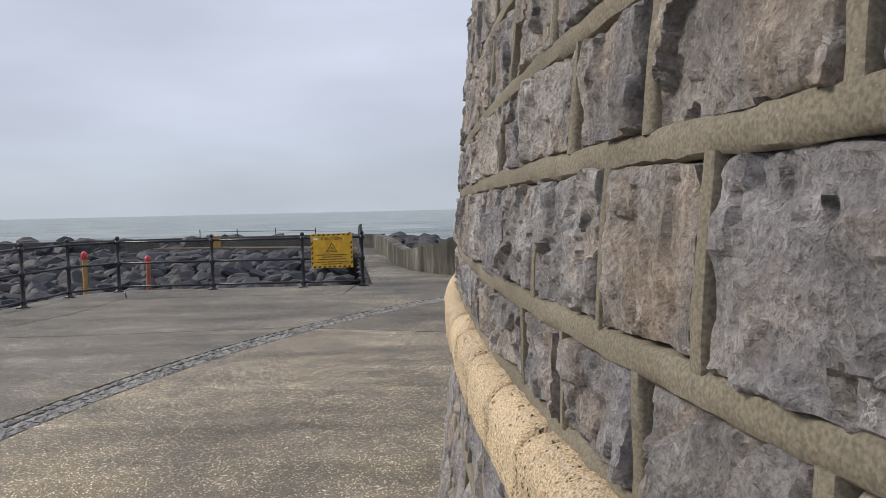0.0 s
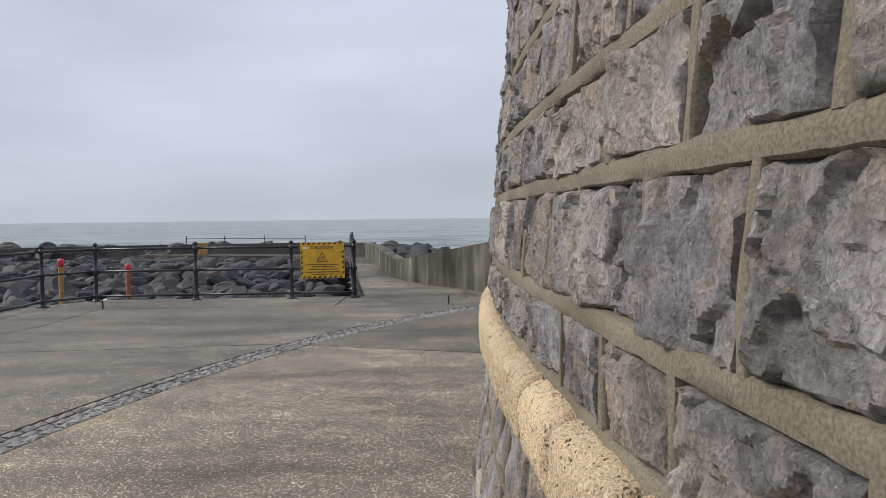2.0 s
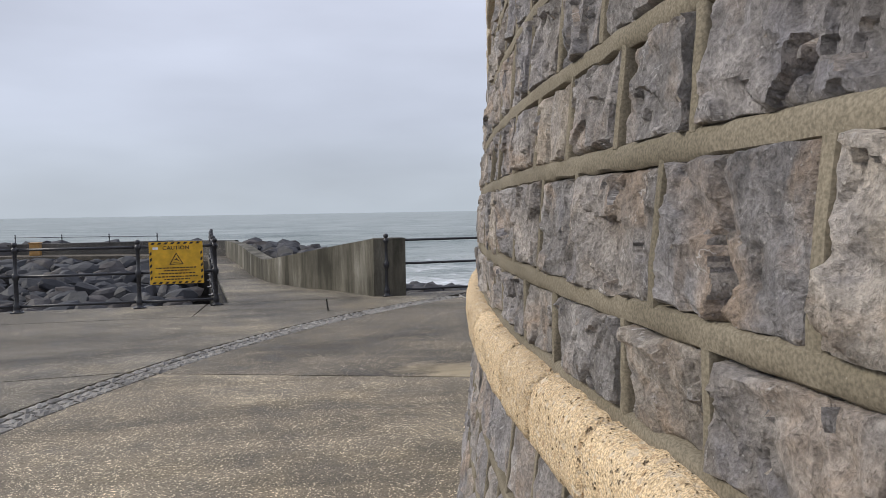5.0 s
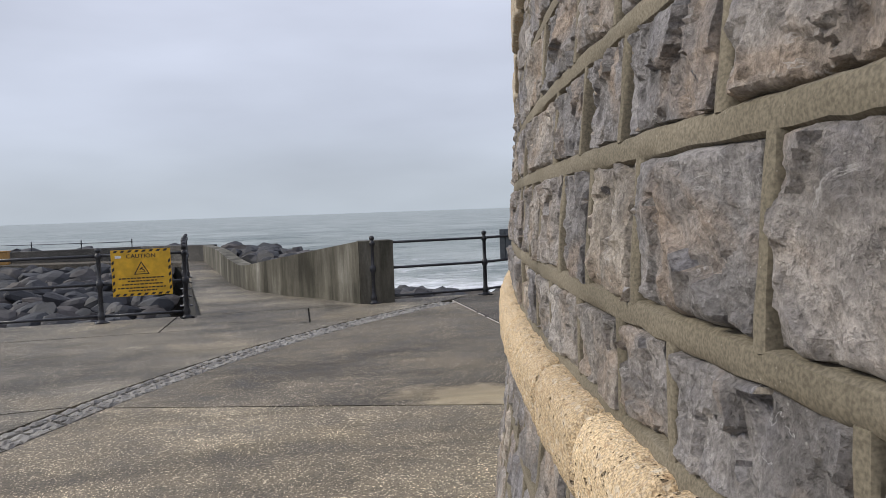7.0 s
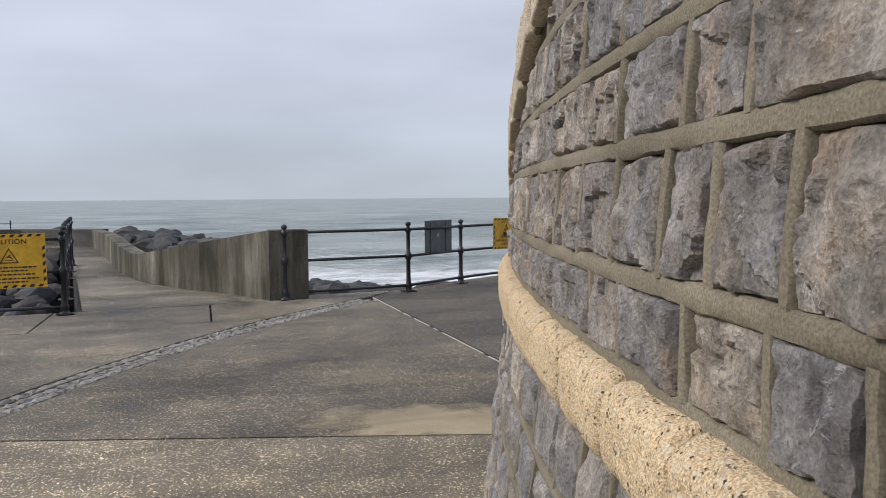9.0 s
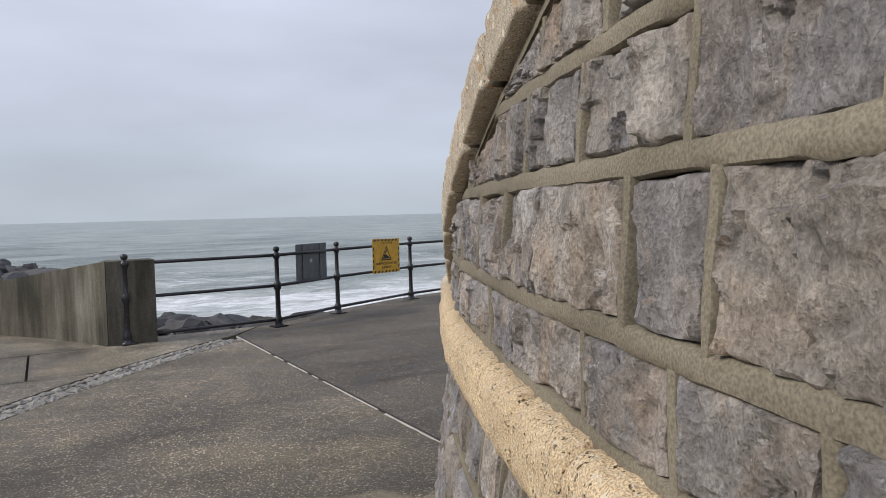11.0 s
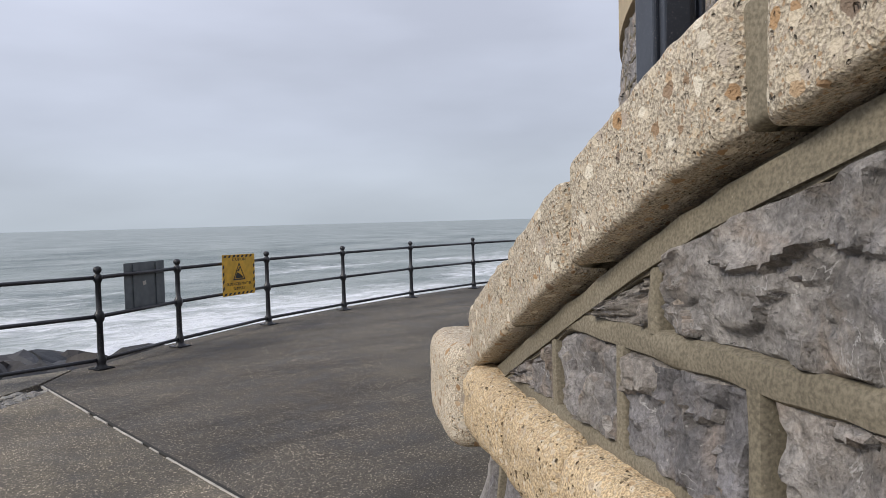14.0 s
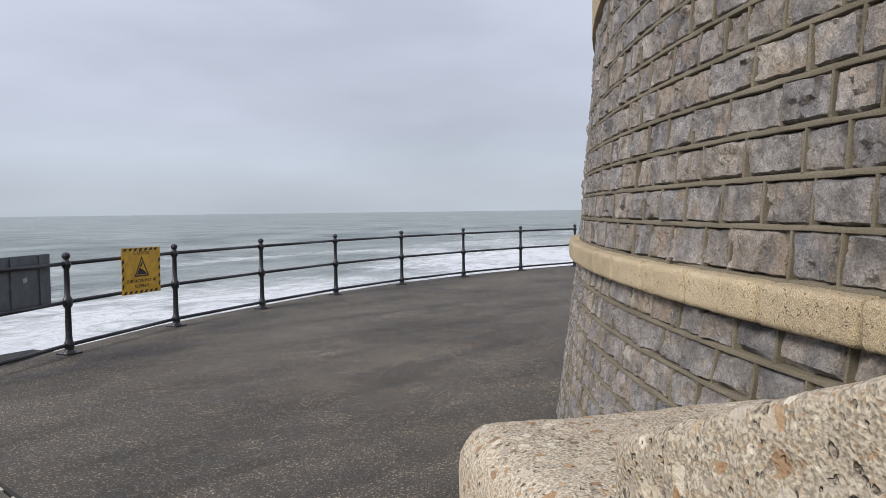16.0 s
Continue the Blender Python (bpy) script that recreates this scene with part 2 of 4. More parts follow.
def make_streaked_concrete():
    m, n, l, b = mat("streaked_cast_concrete", 0.85, spec=0.25)
    c = coords(n)
    mp = n.new("ShaderNodeMapping")
    mp.inputs["Scale"].default_value = (1.7, 1.7, 0.22)
    l.new(c, mp.inputs[0])
    st = tex(n, l, "ShaderNodeTexNoise", 1.6, mp.outputs[0], Detail=6.0, Roughness=0.65)
    base = ramp(n, l, st.outputs["Fac"], (0.36, (0.050, 0.047, 0.036)), (0.52, (0.115, 0.107, 0.086)), (0.63, (0.19, 0.182, 0.156)), (0.72, (0.38, 0.37, 0.335)))
    big = tex(n, l, "ShaderNodeTexNoise", 1.2, c, Detail=5.0)
    bt = ramp(n, l, big.outputs["Fac"], (0.3, grey(0.7)), (0.7, grey(1.2)))
    col = mixc(n, l, 1.0, base.outputs[0], bt.outputs[0], "MULTIPLY")
    fine = tex(n, l, "ShaderNodeTexNoise", 40.0, c, Detail=5.0)
    ft = ramp(n, l, fine.outputs["Fac"], (0.3, grey(0.85)), (0.7, grey(1.15)))
    col = mixc(n, l, 1.0, col, ft.outputs[0], "MULTIPLY")
    l.new(col, b.inputs["Base Color"])
    bump(n, l, b, (big.outputs["Fac"], 0.3, 0.03), (fine.outputs["Fac"], 0.4, 0.006))
    return m


def make_rock():
    m, n, l, b = mat("dark_armour_rock", 0.7, spec=0.4)
    c = coords(n)
    geo = n.new("ShaderNodeNewGeometry")
    isl = geo.outputs["Random Per Island"]
    base = ramp(n, l, isl, (0.0, (0.036, 0.038, 0.043)), (0.5, (0.050, 0.051, 0.056)), (0.8, (0.064, 0.056, 0.053)), (1.0, (0.043, 0.046, 0.054)))
    big = tex(n, l, "ShaderNodeTexNoise", 1.3, c, Detail=6.0, Roughness=0.6)
    bt = ramp(n, l, big.outputs["Fac"], (0.3, grey(0.6)), (0.7, grey(1.35)))
    col = mixc(n, l, 1.0, base.outputs[0], bt.outputs[0], "MULTIPLY")
    l.new(col, b.inputs["Base Color"])
    fine = tex(n, l, "ShaderNodeTexNoise", 9.0, c, Detail=7.0)
    bump(n, l, b, (big.outputs["Fac"], 0.6, 0.12), (fine.outputs["Fac"], 0.7, 0.03))
    return m


def make_sett():
    m, n, l, b = mat("worn_granite_sett", 0.6, spec=0.4)
    c = coords(n)
    info = n.new("ShaderNodeObjectInfo")
    base = ramp(n, l, info.outputs["Random"], (0.0, (0.20, 0.19, 0.175)), (0.5, (0.36, 0.345, 0.315)), (1.0, (0.27, 0.255, 0.235)))
    sp = tex(n, l, "ShaderNodeTexNoise", 9.0, c, Detail=7.0, Roughness=0.7)
    t = ramp(n, l, sp.outputs["Fac"], (0.3, grey(0.65)), (0.7, grey(1.3)))
    l.new(mixc(n, l, 1.0, base.outputs[0], t.outputs[0], "MULTIPLY"), b.inputs["Base Color"])
    bump(n, l, b, (sp.outputs["Fac"], 0.5, 0.2))
    return m


def make_paint(name, color, rough=0.4, chips=0.0, metal=0.0, chip_scale=55.0):
    m, n, l, b = mat(name, rough, metal)
    c = coords(n)
    big = tex(n, l, "ShaderNodeTexNoise", 9.0, c, Detail=6.0)
    t = ramp(n, l, big.outputs["Fac"], (0.3, grey(0.8)), (0.7, grey(1.2)))
    col = mixc(n, l, 1.0, color, t.outputs[0], "MULTIPLY")
    if chips:
        ch = tex(n, l, "ShaderNodeTexNoise", chip_scale, c, Detail=6.0)
        cf = ramp(n, l, ch.outputs["Fac"], (0.62, grey(0)), (0.68, grey(chips)))
        col = mixc(n, l, cf.outputs[0], col, (0.35, 0.33, 0.32))
    l.new(col, b.inputs["Base Color"])
    fine = tex(n, l, "ShaderNodeTexNoise", 60.0, c, Detail=4.0)
    bump(n, l, b, (fine.outputs["Fac"], 0.2, 0.002))
    return m


def make_sea():
    m, n, l, b = mat("grey_green_sea", 0.32, spec=0.4)
    c = coords(n)
    mp = n.new("ShaderNodeMapping")
    mp.inputs["Scale"].default_value = (0.55, 1.0, 1.0)
    mp.inputs["Rotation"].default_value = (0, 0, radians(-18))
    l.new(c, mp.inputs[0])
    sep = n.new("ShaderNodeSeparateXYZ")
    l.new(c, sep.inputs[0])
    # distance off the shore, along the way that the waves come in
    off = n.new("ShaderNodeMath")
    off.operation = "MULTIPLY_ADD"
    l.new(sep.outputs["X"], off.inputs[0])
    off.inputs[1].default_value = -0.25
    l.new(sep.outputs["Y"], off.inputs[2])
    rng = n.new("ShaderNodeMapRange")
    rng.inputs["From Min"].default_value, rng.inputs["From Max"].default_value = 34.0, 110.0
    rng.inputs["To Min"].default_value, rng.inputs["To Max"].default_value = 0.14, -0.16
    l.new(off.outputs[0], rng.inputs["Value"])
    big = tex(n, l, "ShaderNodeTexNoise", 0.055, mp.outputs[0], Detail=3.0, Roughness=0.5, Distortion=0.5)
    lace = tex(n, l, "ShaderNodeTexNoise", 0.5, mp.outputs[0], Detail=9.0, Roughness=0.68, Distortion=1.5)
    sumn = n.new("ShaderNodeMath")
    sumn.operation = "MULTIPLY_ADD"
    l.new(big.outputs["Fac"], sumn.inputs[0])
    sumn.inputs[1].default_value = 0.55
    l.new(rng.outputs[0], sumn.inputs[2])
    tot = n.new("ShaderNodeMath")
    tot.operation = "MULTIPLY_ADD"
    l.new(lace.outputs["Fac"], tot.inputs[0])
    tot.inputs[1].default_value = 0.6
    l.new(sumn.outputs[0], tot.inputs[2])
    foam = ramp(n, l, tot.outputs[0], (0.56, grey(0)), (0.73, grey(0.97)))
    wat = tex(n, l, "ShaderNodeTexNoise", 0.09, mp.outputs[0], Detail=4.0)
    wc = ramp(n, l, wat.outputs["Fac"], (0.36, (0.13, 0.165, 0.155)), (0.64, (0.31, 0.345, 0.33)))
    col = mixc(n, l, foam.outputs[0], wc.outputs[0], (0.74, 0.76, 0.79))
    l.new(col, b.inputs["Base Color"])
    rr = ramp(n, l, foam.outputs[0], (0.0, grey(0.35)), (1.0, grey(0.9)))
    l.new(rr.outputs[0], b.inputs["Roughness"])
    rip = tex(n, l, "ShaderNodeTexNoise", 0.9, mp.outputs[0], Detail=7.0, Roughness=0.6)
    bump(n, l, b, (rip.outputs["Fac"], 0.8, 0.8), (tot.outputs[0], 0.5, 0.5))
    return m


LIMESTONE = make_limestone()
MORTAR = make_mortar()
CAST = make_cast_stone("yellow_cast_stone", (0.63, 0.485, 0.305), (0.48, 0.365, 0.23), 0.5)
PALE_CAST = make_cast_stone("pale_cast_stone", (0.56, 0.46, 0.31), (0.45, 0.36, 0.235), 0.3)
COPING = make_cast_stone("aggregate_coping_stone", (0.52, 0.455, 0.365), (0.40, 0.345, 0.265), 0.95, 46.0, 0.45)
DRIFT = ((1.45, 10.1), (1.9, 0.85), -17.0)
CONCRETE = make_concrete("worn_damp_concrete", (0.096, 0.086, 0.070), (0.215, 0.192, 0.152), 0.35)
TAN_CONCRETE = make_concrete("sandy_worn_concrete", (0.152, 0.129, 0.096), (0.312, 0.266, 0.194), 0.9)
SANDY_CONCRETE = make_concrete("concrete_with_blown_sand", (0.088, 0.077, 0.060), (0.185, 0.160, 0.122), 0.3, DRIFT)
TARMAC = make_concrete("dark_damp_concrete", (0.076, 0.066, 0.053), (0.118, 0.103, 0.082), 0.15)
DIRT = make_paint("black_joint_grit", (0.03, 0.028, 0.025), 0.9)
PALE = make_paint("pale_cement", (0.42, 0.40, 0.36), 0.85)
STREAKED = make_streaked_concrete()
DARK_CONCRETE = make_concrete("dark_weathered_concrete", (0.05, 0.048, 0.045), (0.09, 0.085, 0.078), 0.0)
ROCK = make_rock()
SETT = make_sett()
SEA = make_sea()
IRON = make_paint("black_iron_paint", (0.022, 0.023, 0.028), 0.38, 0.25)
BLUE_STEEL = make_paint("dark_blue_steel_paint", (0.022, 0.026, 0.036), 0.33, 0.35, 0.0, 260.0)
YELLOW = make_paint("yellow_sign_paint", (0.64, 0.37, 0.02), 0.45)
BLACK = make_paint("black_print", (0.012, 0.012, 0.012), 0.5)
SIGN_GREY = make_paint("grey_aluminium_sheet", (0.10, 0.115, 0.125), 0.5)
RED = make_paint("red_plastic", (0.50, 0.028, 0.045), 0.45)
ORANGE = make_paint("weathered_orange_paint", (0.32, 0.11, 0.06), 0.6, 0.9)
WHITE = make_paint("white_sticker", (0.75, 0.75, 0.75), 0.5)
STEEL = make_paint("galvanised_steel", (0.35, 0.35, 0.36), 0.45, 0.0, 0.8)
AMBER = make_paint("weathered_amber_paint", (0.38, 0.21, 0.06), 0.6, 0.8)


def make_flaking():
    m, n, l, b = mat("flaking_white_paint", 0.45)
    c = coords(n)
    mp = n.new("ShaderNodeMapping")
    mp.inputs["Scale"].default_value = (1.0, 1.0, 0.45)
    l.new(c, mp.inputs[0])
    fl = tex(n, l, "ShaderNodeTexNoise", 34.0, mp.outputs[0], Detail=6.0, Roughness=0.6, Distortion=0.6)
    f = ramp(n, l, fl.outputs["Fac"], (0.43, grey(0)), (0.46, grey(1)))
    l.new(mixc(n, l, f.outputs[0], (0.035, 0.040, 0.048), (0.58, 0.59, 0.60)), b.inputs["Base Color"])
    bump(n, l, b, (f.outputs[0], 0.6, 0.001))
    return m


CHIPPED = make_flaking()


# ---- geometry helpers ----
CX, CY = 11.42, 3.26          # the centre round which the tower, its stair wall and the apron curve
R_WALL, R_DRUM = 11.413, 10.33   # outer faces at 1.5 m height
BATTER = 0.09


def ring(theta, r, z):
    """A point by the angle round the tower in degrees, the radius and the height."""
    a = radians(theta)
    # the curve is a little flatter midway and opens out at its far end
    r += 0.0066 * min(9.0, max(0.0, -3.0 - theta)) - 0.021 * max(0.0, 1 - ((theta - 16.5) / 10.0) ** 2)
    return (CX - r * math.cos(a), CY + r * math.sin(a), z)


def mesh_from(name, verts, faces, material, smooth=False):
    me = bpy.data.meshes.new(name)
    me.from_pydata(verts, [], faces)
    me.materials.append(material)
    if smooth:
        me.polygons.foreach_set("use_smooth", [True] * len(me.polygons))
    me.update()
    if smooth == "crisp":
        me.set_sharp_from_angle(angle=radians(42))
    return me


def hang(ob, parent):
    ob.parent = parent
    if parent is not None:
        ob.matrix_parent_inverse = Matrix.Translation(-Vector(parent.location))
    return ob


def part_mesh(name, me, parent, label=""):
    ob = hang(new(name, me), parent)
    return tagged(ob, label) if label else ob


def part(name, bm, material, parent, label="", smooth=False):
    me = bpy.data.meshes.new(name)
    bm.normal_update()
    bm.to_mesh(me)
    bm.free()
    me.materials.append(material)
    if smooth:
        me.polygons.foreach_set("use_smooth", [True] * len(me.polygons))
    return part_mesh(name, me, parent, label)


def thing(name, at, label, category, group="", kind=""):
    ob = new(name)
    ob.location = at
    return tagged(ob, label, category, group, kind)


def add_box(bm, lo, hi, turn=None, bevel=0.0):
    lo, hi = Vector(lo), Vector(hi)
    made = bmesh.ops.create_cube(bm, size=1.0)["verts"]
    m = Matrix.Translation((lo + hi) / 2) @ Matrix.Diagonal((*(hi - lo), 1))
    bmesh.ops.transform(bm, matrix=(turn @ m) if turn else m, verts=made)
    if bevel:
        edges = list({e for v in made for e in v.link_edges})
        bmesh.ops.bevel(bm, geom=edges, offset=bevel, segments=2, affect="EDGES", profile=0.6)
    return made


def add_rod(bm, a, b, r, seg=10, r2=None):
    a, b = Vector(a), Vector(b)
    m = Matrix.Translation((a + b) / 2) @ (b - a).to_track_quat("Z", "Y").to_matrix().to_4x4()
    return bmesh.ops.create_cone(bm, cap_ends=True, segments=seg, radius1=r, radius2=r if r2 is None else r2, depth=(b - a).length, matrix=m)["verts"]


def add_lathe(bm, profile, seg=14, at=(0, 0, 0)):
    """A turned solid from (radius, height) pairs."""
    rings = []
    for r, z in profile:
        rings.append([bm.verts.new((at[0] + r * math.cos(2 * math.pi * i / seg), at[1] + r * math.sin(2 * math.pi * i / seg), at[2] + z)) for i in range(seg)])
    for lo, hi in zip(rings, rings[1:]):
        for i in range(seg):
            bm.faces.new((lo[i], lo[(i + 1) % seg], hi[(i + 1) % seg], hi[i]))
    bm.faces.new(rings[0][::-1])
    bm.faces.new(rings[-1])


def sheet_faces(nu, nv, start=0):
    return [(start + i * nv + j, start + (i + 1) * nv + j, start + (i + 1) * nv + j + 1, start + i * nv + j + 1) for i in range(nu - 1) for j in range(nv - 1)]


# ---- rock-faced stone ----
def stone_mesh(rng, th0, th1, z0, z1, radius, step, bulge, cut=None, facets=((0.10, 0.16, 0.008), (0.042, 0.20, 0.0036), (0.016, 0.16, 0.0010))):
    """A rock-faced stone between two angles and two heights; cut(theta) gives the height at which a slope cuts it off."""
    r_mid = radius(0.5 * (z0 + z1))
    width, height = radians(th1 - th0) * r_mid, z1 - z0
    nu, nv = max(4, int(width / step) + 1), max(4, int(height / step) + 1)
    seed = Vector((rng.uniform(0, 80), rng.uniform(0, 80), rng.uniform(0, 80)))
    jit = [rng.uniform(-0.005, 0.005) for _ in range(8)]
    tilt_u, tilt_v = rng.uniform(-0.04, 0.05), rng.uniform(-0.06, 0.07)
    soft = rng.uniform(0.005, 0.013)
    verts = []
    us = [i / (nu - 1) for i in range(nu)]
    vs = [j / (nv - 1) for j in range(nv)]
    stretch = rng.uniform(0.55, 1.0)
    for u in us:
        for v in vs:
            x, y = u * width, v * height
            wob_u = 0.006 * noise.noise(Vector((y * 24, 3.1, 0)) + seed)
            wob_v = 0.005 * noise.noise(Vector((x * 24, 9.7, 0)) + seed)
            du = jit[0] * (1 - u) * (1 - v) + jit[1] * u * (1 - v) + jit[2] * u * v + jit[3] * (1 - u) * v + wob_u * (1 if u < 0.5 else -1) * abs(2 * u - 1)
            dv = jit[4] * (1 - u) * (1 - v) + jit[5] * u * (1 - v) + jit[6] * u * v + jit[7] * (1 - u) * v + wob_v * abs(2 * v - 1)
            q = Vector((x, y * stretch, 0)) + seed
            warp = noise.noise_vector(q * 22) * 0.010 + noise.noise_vector(q * 60) * 0.003
            h = 0.14 * bulge - 0.001 + tilt_u * (x - width / 2) + tilt_v * (y - height / 2)
            for size, slope, drop in facets:
                w = q + warp
                near_pts = noise.voronoi(w / size)[1]
                c = near_pts[0] * size
                t = noise.cell_vector(near_pts[0] * 7.31 + seed)
                h += slope * ((w.x - c.x) * (2 * t.x - 1) + (w.y - c.y) * (2 * t.y - 1)) + drop * (t.z - 0.5)
            # flake scars: flat ledges with abrupt edges
            led = 1.7 * noise.noise(Vector((q.x * 7, q.y * 9, 1.7)) + warp * 30) + 1.1 * noise.noise(Vector((q.x * 19, q.y * 12, 5.2)))
            h += 0.0040 * (math.floor(led) + min(1.0, (led - math.floor(led)) / 0.22))
            h += 0.0022 * noise.fractal(q * 45, 0.8, 2.1, 4) + 0.007 * bulge / 0.03 * noise.noise(q * 9)
            edge = min(x, (width - x) * 0.75, y, height - y)
            brow = soft * (1 + 0.8 * noise.noise(q * 17))
            fall = min(1.0, max(0.0, edge / max(0.006, brow)))
            fall = 1 - (1 - fall) ** 2
            h = h * fall - 0.025 * (1 - fall) * (1 + 0.9 * noise.noise(q * 12))
            th = th0 + (th1 - th0) * u + math.degrees(du / r_mid)
            top = min(z1, cut(th)) if cut else z1
            z = z0 + max(0.004, top - z0) * v + dv * (1 if top == z1 else 0.3)
            verts.append(ring(th, radius(z) + h, z))
    faces = sheet_faces(nu, nv)
    # the flanks run back into the wall
    rim = [j for j in range(nv)] + [i * nv + nv - 1 for i in range(1, nu)] + [(nu - 1) * nv + j for j in range(nv - 2, -1, -1)] + [i * nv for i in range(nu - 2, 0, -1)]
    base = len(verts)
    for k in rim:
        x, y, z = verts[k]
        d = math.hypot(x - CX, y - CY)
        s = (radius(z) - 0.06) / d
        verts.append((CX + (x - CX) * s, CY + (y - CY) * s, z))
    n_rim = len(rim)
    for i in range(n_rim):
        k = (i + 1) % n_rim
        faces.append((rim[i], rim[k], base + k, base + i))
    return verts, faces


def strap_mesh(rng, th0, th1, z0, z1, radius, proud, step_deg=0.12, cut=None):
    """A strap of pointing mortar: a slightly uneven band with rounded edges, standing proud of a radius."""
    n_th = max(2, int((th1 - th0) / step_deg) + 1)
    prof = ((-0.04, -0.05), (-0.04, -0.006), (0.08, -0.001), (0.5, 0.001), (0.92, -0.001), (1.04, -0.006), (1.04, -0.05))
    seed = Vector((rng.uniform(0, 50), rng.uniform(0, 50), 0))
    verts = []
    for i in range(n_th):
        th = th0 + (th1 - th0) * i / (n_th - 1)
        s = radians(th) * 11.0
        for f, d in prof:
            wob = 0.0035 * noise.noise(Vector((s * 14, f * 2.0, 0)) + seed) + 0.0025 * noise.noise(Vector((s * 45, f * 3.0, 4)) + seed)
            z = z0 + (z1 - z0) * f + wob * (2 * f - 1)
            if cut:
                z = min(z, cut(th))
            out = d + proud + 0.004 * noise.noise(Vector((s * 9, z * 9, 7)) + seed) if d > -0.04 else d
            verts.append(ring(th, radius(z) + out, z))
    n = len(prof)
    faces = [(i * n + j, (i + 1) * n + j, (i + 1) * n + j + 1, i * n + j + 1) for i in range(n_th - 1) for j in range(n - 1)]
    faces += [tuple(range(n)), tuple((n_th - 1) * n + j for j in range(n - 1, -1, -1))]
    return verts, faces


def upright_mesh(rng, th, width, z0, z1, radius, proud, cut=None):
    n_z = max(3, int((z1 - z0) / 0.02))
    half = math.degrees(0.5 * width / radius(z0))
    seed = Vector((rng.uniform(0, 50), rng.uniform(0, 50), 3))
    prof = ((-1.08, -0.05), (-1.08, -0.006), (-0.8, -0.001), (0.0, 0.001), (0.8, -0.001), (1.08, -0.006), (1.08, -0.05))
    lean = rng.uniform(-0.004, 0.004)
    verts = []
    for i in range(n_z):
        f = i / (n_z - 1)
        z = z0 + (z1 - z0) * f
        if cut:
            z = min(z, cut(th))
        for s, d in prof:
            wob = 0.003 * noise.noise(Vector((z * 22, s, 0)) + seed) + 0.002 * noise.noise(Vector((z * 60, s * 2, 1)) + seed)
            out = d + proud + 0.003 * noise.noise(Vector((z * 12, s, 6)) + seed) if d > -0.04 else d
            verts.append(ring(th + s * half + math.degrees((wob + lean * (f - 0.5)) / radius(z)), radius(z) + out, z))
    n = len(prof)
    faces = [(i * n + j, i * n + j + 1, (i + 1) * n + j + 1, (i + 1) * n + j) for i in range(n_z - 1) for j in range(n - 1)]
    faces += [tuple(range(n - 1, -1, -1)), tuple((n_z - 1) * n + j for j in range(n))]
    return verts, faces


class Pile:
    """Gathers many small meshes into one."""

    def __init__(self):
        self.verts, self.faces = [], []

    def add(self, verts, faces):
        k = len(self.verts)
        self.verts += verts
        self.faces += [tuple(i + k for i in f) for f in faces]


def wall_radius(z):
    return R_WALL - BATTER * max(0.0, z - 1.5) if z > 1.2 else R_WALL - 0.12 * (z - 1.2)


def drum_radius(z):
    return R_DRUM - BATTER * (z - 1.5) if z > 1.24 else R_DRUM + 0.023 - 0.13 * (z - 1.24)


END = 32.05                    # where the stair wall ends


def coping_under(th):
    """The underside of the sloping coping."""
    s = radians(END - th) * R_WALL
    return min(1.262 + 0.41 * s if s < 0.84 else 1.606 + 0.31 * (s - 0.84), 3.6)


def masonry(parent, radius, th_from, th_to, courses, widths, joint, fine, bulge, proud, near, cut, rng):
    """Courses of stones with mortar straps. courses: heights of the bed joints; widths: one list of joint angles or a mean width a course."""
    rest, mortar = Pile(), Pile()
    for k, (za, zb) in enumerate(zip(courses, courses[1:])):
        given = widths.get(k)
        if given:
            joints = list(given)
            while joints[0] > th_from:
                joints.insert(0, joints[0] - math.degrees(rng.uniform(0.15, 0.31) / R_WALL))
            while joints[-1] < th_to:
                joints.append(joints[-1] + math.degrees(rng.uniform(0.15, 0.31) / R_WALL))
        else:
            joints = [th_from - math.degrees(rng.uniform(0, 0.2) / R_WALL)]
            while joints[-1] < th_to:
                joints.append(joints[-1] + math.degrees(rng.uniform(0.16, 0.32) / radius(za)))
        joints = [min(max(j, th_from), th_to) for j in joints]
        if min(joints) < th_to:
            mortar.add(*strap_mesh(rng, th_from, th_to, za - joint / 2, za + joint / 2, radius, proud, 0.12 if fine < 0.01 else 0.4, cut))
        for a, b in zip(joints, joints[1:]):
            half = math.degrees(joint * 0.33 / R_WALL)
            if b - a < 3 * half or (cut and cut(0.5 * (a + b)) < za + 0.045):
                continue
            near_one = near(k, 0.5 * (a + b))
            step = fine if near_one and (k < 4 or fine > 0.01) else max(fine * (2 if near_one else 1), 0.010 if near_one else 0.022)
            v, f = stone_mesh(rng, a + half, b - half, za + joint * 0.42, zb - joint * 0.42, radius, step, bulge * rng.uniform(0.7, 1.25), cut)
            if near_one:
                part_mesh("stone", mesh_from("stone", v, f, LIMESTONE, "crisp"), parent)
            else:
                rest.add(v, f)
            if b < th_to and not (cut and cut(b) < za + 0.02):
                mortar.add(*upright_mesh(rng, b, joint * 0.66, za + joint * 0.4, zb - joint * 0.4, radius, proud, cut))
    tagged(part_mesh("mortar", mesh_from("mortar", mortar.verts, mortar.faces, MORTAR, "crisp"), parent, "sandy olive-grey pointing mortar between the stones"), kind="stuff")
    if rest.verts:
        tagged(part_mesh("stonework", mesh_from("stonework", rest.verts, rest.faces, LIMESTONE, "crisp"), parent, "further rock-faced grey limestone blocks"), kind="stuff")


